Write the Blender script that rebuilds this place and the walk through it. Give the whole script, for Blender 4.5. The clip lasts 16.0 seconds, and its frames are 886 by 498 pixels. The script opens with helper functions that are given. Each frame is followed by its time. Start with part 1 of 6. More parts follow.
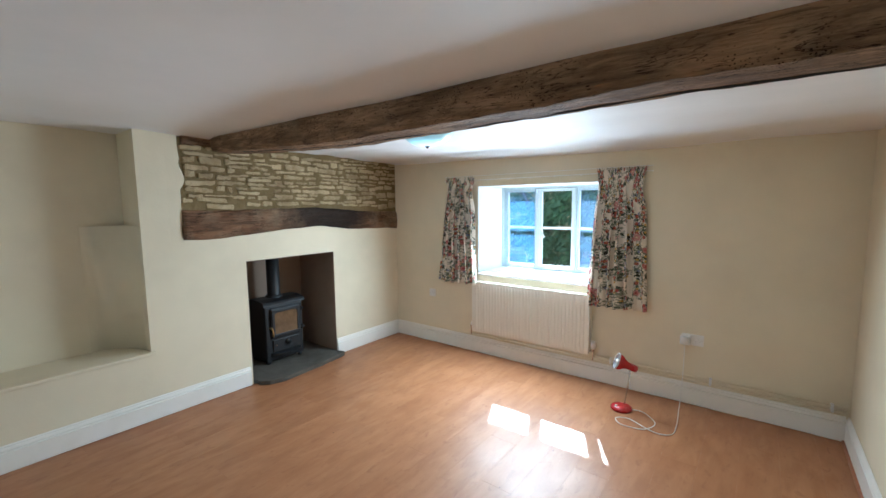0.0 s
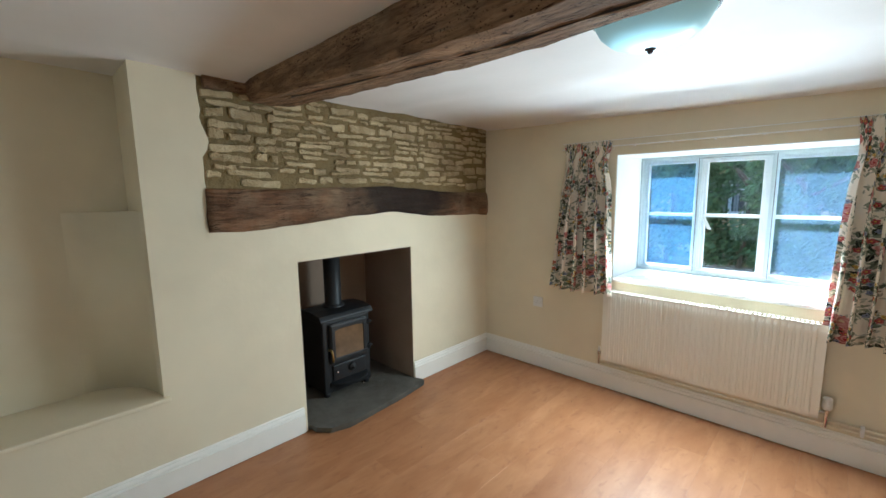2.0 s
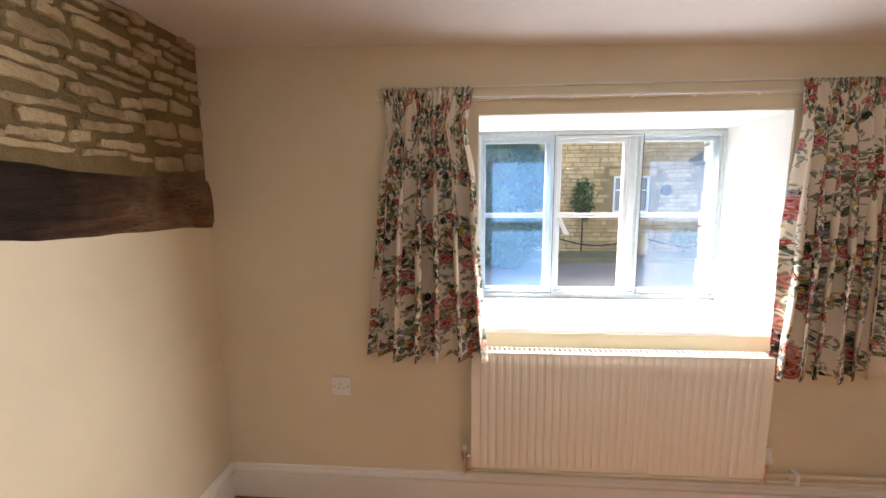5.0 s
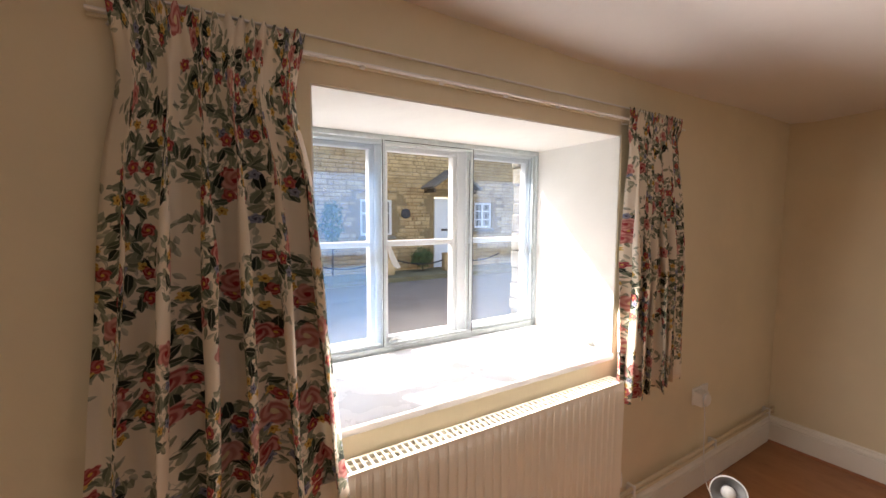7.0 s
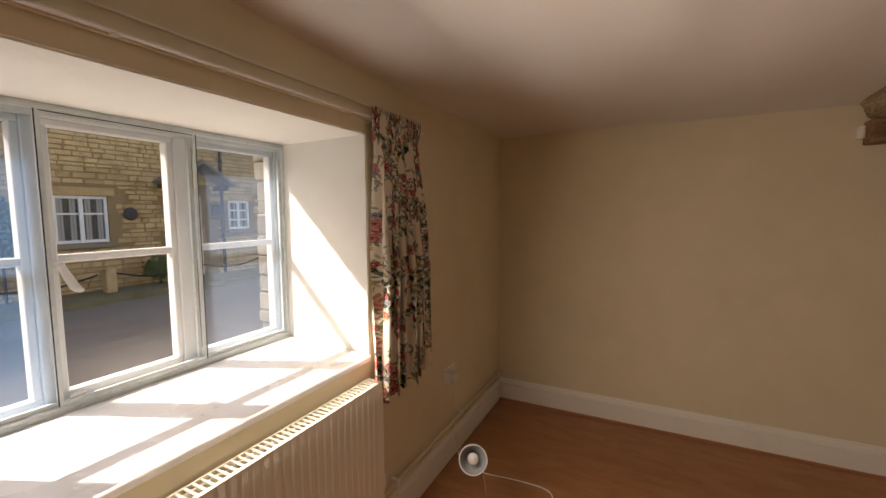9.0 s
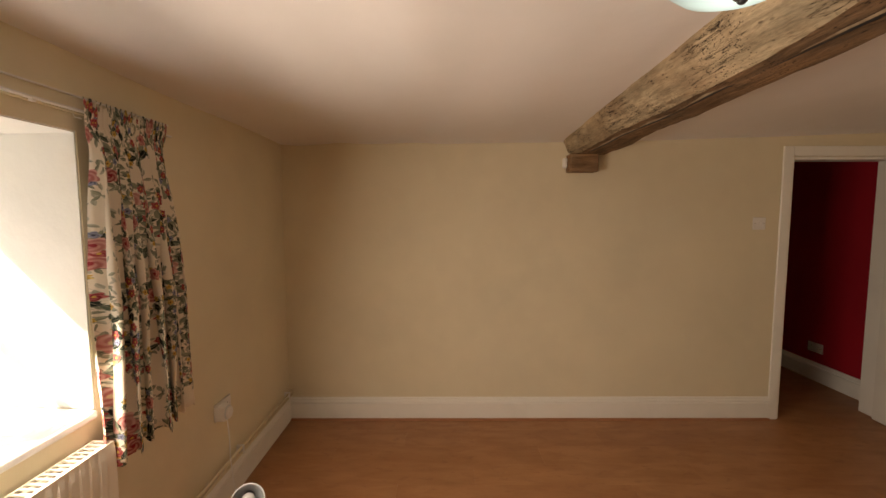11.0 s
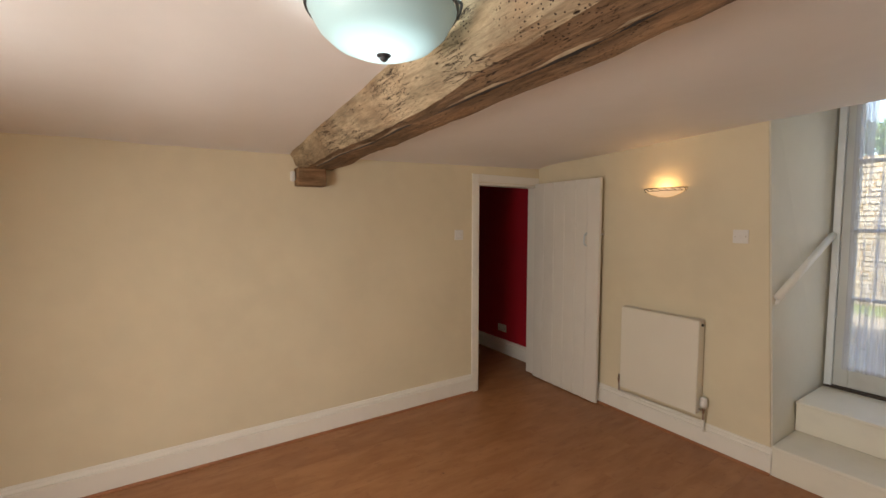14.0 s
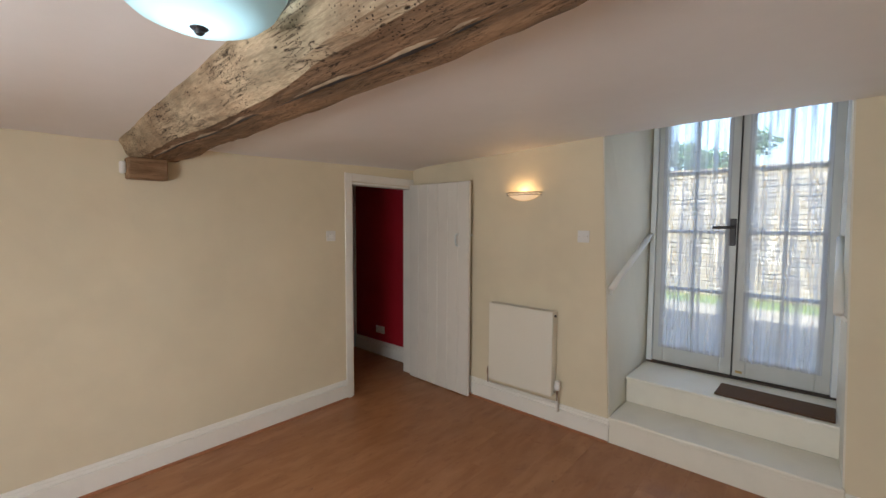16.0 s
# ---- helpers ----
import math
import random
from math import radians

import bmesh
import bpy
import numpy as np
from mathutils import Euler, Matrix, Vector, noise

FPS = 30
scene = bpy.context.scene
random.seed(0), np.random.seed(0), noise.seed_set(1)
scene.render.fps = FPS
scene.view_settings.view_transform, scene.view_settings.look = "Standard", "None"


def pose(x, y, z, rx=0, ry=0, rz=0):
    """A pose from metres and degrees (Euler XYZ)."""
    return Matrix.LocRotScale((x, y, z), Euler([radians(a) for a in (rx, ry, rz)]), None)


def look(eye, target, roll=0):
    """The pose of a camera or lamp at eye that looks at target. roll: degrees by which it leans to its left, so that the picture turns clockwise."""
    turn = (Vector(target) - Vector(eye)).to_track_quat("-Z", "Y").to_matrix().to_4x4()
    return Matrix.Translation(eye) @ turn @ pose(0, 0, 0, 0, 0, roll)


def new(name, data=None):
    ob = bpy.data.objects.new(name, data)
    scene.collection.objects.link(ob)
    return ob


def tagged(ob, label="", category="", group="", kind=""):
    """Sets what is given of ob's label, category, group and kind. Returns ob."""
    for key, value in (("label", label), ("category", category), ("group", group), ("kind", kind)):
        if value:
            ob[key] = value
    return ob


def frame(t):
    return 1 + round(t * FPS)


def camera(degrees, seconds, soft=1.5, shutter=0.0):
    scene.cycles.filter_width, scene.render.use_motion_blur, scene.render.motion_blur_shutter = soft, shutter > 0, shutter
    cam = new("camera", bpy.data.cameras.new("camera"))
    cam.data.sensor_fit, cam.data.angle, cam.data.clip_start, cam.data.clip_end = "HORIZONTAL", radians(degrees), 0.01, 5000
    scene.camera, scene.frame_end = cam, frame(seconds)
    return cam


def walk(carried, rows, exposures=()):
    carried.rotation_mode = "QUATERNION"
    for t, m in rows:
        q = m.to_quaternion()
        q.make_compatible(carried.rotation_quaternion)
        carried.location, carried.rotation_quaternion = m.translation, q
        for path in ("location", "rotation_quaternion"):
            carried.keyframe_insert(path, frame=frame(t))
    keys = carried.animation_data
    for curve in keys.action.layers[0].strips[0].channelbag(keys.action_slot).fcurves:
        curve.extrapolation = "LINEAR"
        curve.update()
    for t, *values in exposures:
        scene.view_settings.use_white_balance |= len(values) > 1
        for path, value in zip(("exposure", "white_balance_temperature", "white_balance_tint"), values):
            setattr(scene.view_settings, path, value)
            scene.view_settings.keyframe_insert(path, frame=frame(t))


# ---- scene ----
cam = camera(94.1, 16.0)
PATH = [
    (0, (0.063, 0.229, 1.557), (-1.151, 1.804, 1.346), -0.6),
    (0.5, (-0.055, 0.297, 1.518), (-1.341, 1.81, 1.278), -0.6),
    (1, (-0.395, 0.443, 1.545), (-1.74, 1.9, 1.283), -0.6),
    (1.5, (-0.708, 0.614, 1.505), (-2.086, 2.037, 1.231), -0.6),
    (2, (-1.07, 0.817, 1.508), (-2.446, 2.241, 1.231), -0.8),
    (2.5, (-1.443, 0.988, 1.462), (-2.779, 2.448, 1.177), -0.9),
    (3, (-1.626, 1.184, 1.45), (-2.918, 2.684, 1.165), -0.8),
    (3.5, (-1.882, 1.384, 1.45), (-2.976, 3.033, 1.157), -1.0),
    (4, (-2.018, 1.592, 1.473), (-2.842, 3.388, 1.164), -0.8),
    (4.5, (-2.147, 1.831, 1.449), (-2.639, 3.749, 1.164), -0.6),
    (7, (-2.521, 2.784, 1.435), (-1.462, 4.472, 1.262), 0.3),
    (7.5, (-2.455, 2.782, 1.43), (-1.191, 4.321, 1.241), 0.2),
    (8, (-2.388, 2.76, 1.436), (-0.93, 4.114, 1.233), 0.2),
    (8.5, (-2.365, 2.792, 1.444), (-0.734, 3.933, 1.245), 0.1),
    (9, (-2.368, 2.817, 1.441), (-0.588, 3.712, 1.261), -0.2),
    (9.5, (-2.323, 2.781, 1.444), (-0.439, 3.43, 1.275), -0.2),
    (12, (-2.325, 2.639, 1.518), (-0.367, 2.259, 1.365), -0.2),
    (12.5, (-2.32, 2.602, 1.527), (-0.409, 2.029, 1.383), -0.2),
    (13, (-2.336, 2.569, 1.528), (-0.489, 1.813, 1.39), 0.1),
    (13.5, (-2.347, 2.541, 1.531), (-0.577, 1.619, 1.4), 0.1),
    (14, (-2.351, 2.508, 1.537), (-0.667, 1.437, 1.406), 0.0),
    (14.5, (-2.363, 2.479, 1.537), (-0.763, 1.287, 1.402), 0.2),
    (15, (-2.368, 2.45, 1.536), (-0.861, 1.143, 1.398), 0.3),
    (15.5, (-2.372, 2.431, 1.532), (-0.958, 1.023, 1.403), 0.2),
    (16, (-2.38, 2.413, 1.534), (-1.054, 0.922, 1.41), 0.3),
]
EXPOSURES = [(0, 2.68, 4800, -3), (1, 2.54, 4850, -6), (1.5, 2.46, 4850, -6), (2, 2.46, 5100, -5), (2.5, 2.42, 5800, 4), (3, 2.4, 6050, 8), (4, 2.48, 6100, 11), (4.5, 2.46, 6150, 12), (7.0, 1.82, 6850, 18), (7.5, 1.7, 7000, 18), (8.0, 1.4, 7150, 19), (8.5, 1.08, 7300, 20), (9.5, 1.0, 8500, 19), (12.0, 2.24, 7900, 14), (12.5, 2.33, 6750, 8), (13.0, 2.18, 8700, 14), (13.5, 2.16, 8200, 14), (14, 2.14, 6900, 12), (15, 2.2, 6150, 8), (16, 2.2, 5900, 8)]
walk(cam, [(t, look(eye, target, roll)) for t, eye, target, roll in PATH], EXPOSURES)

# ---- light ----
SUN_TO = Vector((-0.45, 1.0, 0.95)).normalized()
world = bpy.data.worlds.new("sky")
scene.world = world
world.use_nodes = True
wn = world.node_tree
sky = wn.nodes.new("ShaderNodeTexSky")
sky.sky_type, sky.sun_disc = "NISHITA", False
sky.dust_density = 3.0
sky.sun_elevation = math.asin(SUN_TO.z)
sky.sun_rotation = math.atan2(SUN_TO.x, SUN_TO.y)
wn.links.new(sky.outputs[0], wn.nodes["Background"].inputs[0])
wn.nodes["Background"].inputs[1].default_value = 0.15
sun = new("sun", bpy.data.lights.new("sun", "SUN"))
sun.data.energy, sun.data.angle, sun.data.color = 4.0, radians(0.5), (1.0, 0.965, 0.91)
sun.matrix_world = look(SUN_TO * 30, (0, 0, 0))


def opening_light(name, m, width, height, watts, colour, spread):
    """Sky light that enters by an opening."""
    ob = new(name, bpy.data.lights.new(name, "AREA"))
    ob.data.shape, ob.data.size, ob.data.size_y = "RECTANGLE", width, height
    ob.data.energy, ob.data.color, ob.data.spread = watts, colour, radians(spread)
    ob.matrix_world = m
    return ob


opening_light("window_daylight", look((-1.64, 3.73, 1.14), (-1.64, 2.0, 0.60)), 1.15, 0.60, 9.4, (1.0, 0.955, 0.89), 178)
opening_light("glazing_daylight", look((-1.64, 4.30, 1.30), (-1.64, 2.0, 1.25)), 1.15, 0.80, 0.5, (0.88, 0.94, 1.0), 180)
opening_light("door_daylight", look((-1.98, -1.22, 1.40), (-1.9, 2.0, 1.2)), 1.05, 1.7, 0.42, (1.0, 0.98, 0.95), 170)

# ---- materials ----


class Nodes:
    """A small writer of node materials."""

    def __init__(self, name):
        self.mat = bpy.data.materials.new(name)
        self.mat.use_nodes = True
        self.tree = self.mat.node_tree
        self.bsdf = self.tree.nodes["Principled BSDF"]
        self.out = self.tree.nodes["Material Output"]
        self.coord = self.tree.nodes.new("ShaderNodeTexCoord")

    def add(self, kind, **inputs):
        node = self.tree.nodes.new(kind)
        for key, value in inputs.items():
            key = int(key[1:]) if key[0] == "i" and key[1:].isdigit() else key.replace("_", " ")
            self.set(node.inputs[key], value)
        return node

    def set(self, socket, value):
        if isinstance(value, bpy.types.NodeSocket):
            self.tree.links.new(value, socket)
        elif isinstance(value, tuple) and len(value) == 3 and socket.type == "RGBA":
            socket.default_value = (*value, 1)
        else:
            socket.default_value = value

    def at(self, scale=(1, 1, 1), turn=(0, 0, 0), move=(0, 0, 0), source="Object"):
        m = self.add("ShaderNodeMapping", Vector=self.coord.outputs[source])
        m.inputs["Scale"].default_value, m.inputs["Rotation"].default_value, m.inputs["Location"].default_value = scale, turn, move
        return m.outputs[0]

    def world_at(self, scale=(1, 1, 1), turn=(0, 0, 0)):
        g = self.tree.nodes.new("ShaderNodeNewGeometry")
        m = self.add("ShaderNodeMapping", Vector=g.outputs["Position"])
        m.inputs["Scale"].default_value, m.inputs["Rotation"].default_value = scale, turn
        return m.outputs[0]

    def noise(self, vec, scale, detail=4.0, rough=0.55, distort=0.0):
        return self.add("ShaderNodeTexNoise", Vector=vec, Scale=scale, Detail=detail, Roughness=rough, Distortion=distort).outputs[0]

    def ramp(self, fac, *stops):
        node = self.add("ShaderNodeValToRGB", Fac=fac)
        els = node.color_ramp.elements
        while len(els) < len(stops):
            els.new(0.5)
        for e, (pos, col) in zip(els, stops):
            e.position, e.color = pos, (*col, 1) if isinstance(col, tuple) else (col, col, col, 1)
        return node.outputs[0]

    def mix(self, fac, a, b, blend="MIX"):
        node = self.tree.nodes.new("ShaderNodeMix")
        node.data_type, node.blend_type = "RGBA", blend
        self.set(node.inputs[0], fac)
        self.set(node.inputs[6], a)
        self.set(node.inputs[7], b)
        return node.outputs[2]

    def maths(self, op, a, b=0.0):
        node = self.tree.nodes.new("ShaderNodeMath")
        node.operation = op
        self.set(node.inputs[0], a)
        self.set(node.inputs[1], b)
        return node.outputs[0]

    def voronoi(self, vec, scale, feature="F1", rand=1.0):
        node = self.tree.nodes.new("ShaderNodeTexVoronoi")
        node.feature = feature
        self.set(node.inputs["Vector"], vec)
        node.inputs["Scale"].default_value = scale
        node.inputs["Randomness"].default_value = rand
        return node

    def random(self):
        return self.tree.nodes.new("ShaderNodeObjectInfo").outputs["Random"]

    def bump(self, height, strength=0.3, distance=0.01, base=None):
        node = self.add("ShaderNodeBump", Height=height, Strength=strength, Distance=distance)
        if base is not None:
            self.set(node.inputs["Normal"], base)
        self.set(self.bsdf.inputs["Normal"], node.outputs[0])
        return node.outputs[0]

    def put(self, **inputs):
        for key, value in inputs.items():
            self.set(self.bsdf.inputs[key.replace("_", " ")], value)
        return self.mat


def plaster(name, colour, rough=0.75, wave=0.22, stain=0.05):
    n = Nodes(name)
    p = n.world_at()
    big = n.noise(p, 1.3, 3)
    mid = n.noise(p, 9.0, 4)
    fine = n.noise(p, 160.0, 3)
    dark = tuple(c * (1 - stain * 2) for c in colour)
    col = n.mix(n.ramp(big, (0.35, 0.0), (0.7, 1.0)), dark, colour)
    col = n.mix(n.ramp(mid, (0.45, 0.0), (0.75, 0.22)), col, tuple(min(1, c * 1.05) for c in colour))
    first = n.bump(n.maths("ADD", n.maths("MULTIPLY", big, 3.0), mid), wave, 0.012)
    n.bump(fine, 0.08, 0.002, first)
    return n.put(Base_Color=col, Roughness=rough, Specular_IOR_Level=0.3)


def paint(name, colour, rough=0.4, dirt=0.12, wave=0.15):
    n = Nodes(name)
    p = n.world_at()
    a, b = n.noise(p, 6.0, 5), n.noise(p, 70.0, 3)
    col = n.mix(n.ramp(a, (0.5, 0.0), (0.85, 1.0)), colour, tuple(c * (1 - dirt) for c in colour))
    n.bump(n.maths("ADD", n.maths("MULTIPLY", a, 1.5), n.maths("MULTIPLY", b, 0.4)), wave, 0.004)
    return n.put(Base_Color=col, Roughness=n.ramp(a, (0.3, rough - 0.06), (0.8, rough + 0.1)))


def plain(name, colour, rough=0.5, metal=0.0, grain=40.0, vary=0.15, bump=0.05):
    n = Nodes(name)
    a = n.noise(n.at(), grain, 4)
    col = n.mix(n.ramp(a, (0.35, 0.0), (0.75, 1.0)), colour, tuple(c * (1 - vary) for c in colour))
    n.bump(a, bump, 0.003)
    return n.put(Base_Color=col, Roughness=n.ramp(a, (0.3, max(0.02, rough - 0.05)), (0.8, min(1, rough + 0.08))), Metallic=metal)


def old_wood(name, dark, mid, pale, pale_amount=0.5, axis="x", bump=0.9, soot=None):
    n = Nodes(name)
    s = {"x": (0.9, 9, 9), "y": (9, 0.9, 9), "z": (9, 9, 0.9)}[axis]
    w = n.world_at()
    grain = n.noise(n.world_at(s), 3.0, 9, 0.68, 0.9)
    streak = n.noise(n.world_at(tuple(v * 2.2 for v in s)), 5.5, 6, 0.65, 0.5)
    patch = n.noise(w, 3.4, 6, 0.62)
    col = n.mix(n.ramp(grain, (0.36, 0.0), (0.64, 1.0)), dark, mid)
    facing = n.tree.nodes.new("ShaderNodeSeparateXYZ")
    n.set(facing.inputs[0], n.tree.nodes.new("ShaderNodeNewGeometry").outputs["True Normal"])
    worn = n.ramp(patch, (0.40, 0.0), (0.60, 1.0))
    # Beam faces towards the window are painted paler for the light they catch.
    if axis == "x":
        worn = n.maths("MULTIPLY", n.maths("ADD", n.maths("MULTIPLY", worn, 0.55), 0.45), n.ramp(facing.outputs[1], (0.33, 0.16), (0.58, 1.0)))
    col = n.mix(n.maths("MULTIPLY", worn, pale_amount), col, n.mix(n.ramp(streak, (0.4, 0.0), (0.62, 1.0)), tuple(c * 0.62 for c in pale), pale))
    col = n.mix(n.maths("MULTIPLY", n.ramp(streak, (0.56, 0.0), (0.66, 1.0)), 0.55), col, tuple(c * 0.5 for c in dark))
    line = n.noise(n.world_at(tuple(v * 0.75 for v in s)), 6.0, 4, 0.55, 1.4)
    crack = n.ramp(line, (0.484, 1.0), (0.495, 0.0), (0.503, 0.0), (0.514, 1.0))
    crack = n.maths("MAXIMUM", crack, n.ramp(n.noise(w, 5.0, 2), (0.44, 0.0), (0.5, 1.0)))
    pits = n.voronoi(n.world_at((16, 42, 42) if axis == "x" else (42, 16, 42)), 1.5).outputs[0]
    pit = n.maths("MAXIMUM", n.ramp(pits, (0.12, 0.0), (0.22, 1.0)), n.ramp(n.noise(w, 7.0, 3), (0.50, 1.0), (0.60, 0.0)))
    if axis == "y":
        pit = n.maths("MAXIMUM", pit, 0.75)
    col = n.mix(crack, tuple(c * 0.22 for c in dark), col)
    col = n.mix(pit, tuple(c * 0.35 for c in dark), col)
    if axis == "x":
        worm = n.ramp(n.voronoi(n.world_at((85, 110, 110)), 1.0).outputs[0], (0.18, 0.0), (0.27, 1.0))
        worm = n.maths("MAXIMUM", worm, n.ramp(n.noise(w, 4.2, 3), (0.50, 1.0), (0.56, 0.0)))
        col = n.mix(worm, tuple(c * 0.25 for c in dark), col)
    blotch = n.ramp(n.noise(n.world_at(tuple(0.6 + v * 0.3 for v in s)), 2.6, 5, 0.65), (0.38, 0.68), (0.60, 1.15))
    col = n.mix(1.0, col, blotch, "MULTIPLY")
    if soot:
        d = n.add("ShaderNodeVectorMath", i0=n.world_at((1, 1, 2.2)), i1=(soot[0], soot[1], soot[2] * 2.2))
        d.operation = "DISTANCE"
        near = n.maths("ADD", d.outputs["Value"], n.maths("MULTIPLY", n.noise(w, 6.0, 4), 0.35))
        col = n.mix(n.ramp(near, (0.50, 1.0), (0.85, 0.0)), col, n.mix(0.88, col, (0.012, 0.010, 0.010)))
    h = n.maths("ADD", n.maths("MULTIPLY", grain, 1.0), n.maths("MULTIPLY", streak, 0.7))
    h = n.maths("ADD", h, n.maths("MULTIPLY", crack, 0.7))
    h = n.maths("ADD", h, n.maths("MULTIPLY", pit, 0.6))
    n.bump(h, bump, 0.014)
    return n.put(Base_Color=col, Roughness=0.78, Specular_IOR_Level=0.25)


def laminate():
    n = Nodes("laminate_wood")
    rnd = n.random()
    w = n.world_at((5.0, 1.1, 1.0))
    shift = n.add("ShaderNodeVectorMath", i0=w)
    comb = n.add("ShaderNodeCombineXYZ", X=n.maths("MULTIPLY", rnd, 31.0), Y=n.maths("MULTIPLY", rnd, 57.0), Z=0.0)
    n.set(shift.inputs[1], comb.outputs[0])
    p = shift.outputs[0]
    grain = n.noise(p, 2.2, 5, 0.5, 0.8)
    fine = n.noise(n.world_at((60, 2.0, 1)), 4.0, 3)
    patch = n.noise(n.world_at((3.0, 1.2, 1)), 3.2, 4)
    fleck = n.ramp(n.noise(n.world_at((9, 4, 1)), 2.6, 5, 0.62, 0.6), (0.56, 0.0), (0.70, 1.0))
    a, b, c = (0.36, 0.163, 0.068), (0.45, 0.226, 0.106), (0.265, 0.103, 0.041)
    col = n.mix(n.ramp(grain, (0.32, 0.0), (0.68, 1.0)), a, b)
    col = n.mix(n.maths("MULTIPLY", n.ramp(patch, (0.45, 0.0), (0.7, 1.0)), 0.45), col, c)
    col = n.mix(n.maths("MULTIPLY", fleck, 0.55), col, (0.25, 0.100, 0.048))
    col = n.mix(n.maths("MULTIPLY", n.ramp(fine, (0.4, 0.0), (0.7, 1.0)), 0.12), col, c)
    col = n.mix(n.maths("MULTIPLY", rnd, 0.28), col, c)
    scuff = n.noise(n.world_at(), 5.0, 5, 0.6)
    n.bump(n.maths("ADD", n.maths("MULTIPLY", grain, 0.3), scuff), 0.06, 0.004)
    return n.put(Base_Color=col, Roughness=n.ramp(scuff, (0.3, 0.35), (0.75, 0.50)), Specular_IOR_Level=0.4)


def stone(name, tones, mortar=False):
    n = Nodes(name)
    rnd = n.random()
    isl = n.tree.nodes.new("ShaderNodeNewGeometry").outputs["Random Per Island"]
    r = isl if mortar == "island" else rnd
    p = n.world_at()
    a, b, c = n.noise(p, 14.0, 6, 0.65), n.noise(p, 75.0, 4, 0.6), n.noise(p, 4.0, 3)
    col = n.mix(n.ramp(r, (0.1, 0.0), (0.9, 1.0)), tones[0], tones[1])
    col = n.mix(n.ramp(a, (0.4, 0.0), (0.72, 0.75)), col, tones[2])
    col = n.mix(n.ramp(c, (0.46, 0.0), (0.70, 0.8)), col, tones[3])
    n.bump(n.maths("ADD", a, n.maths("MULTIPLY", b, 0.6)), 1.0, 0.016)
    return n.put(Base_Color=col, Roughness=0.9, Specular_IOR_Level=0.2)


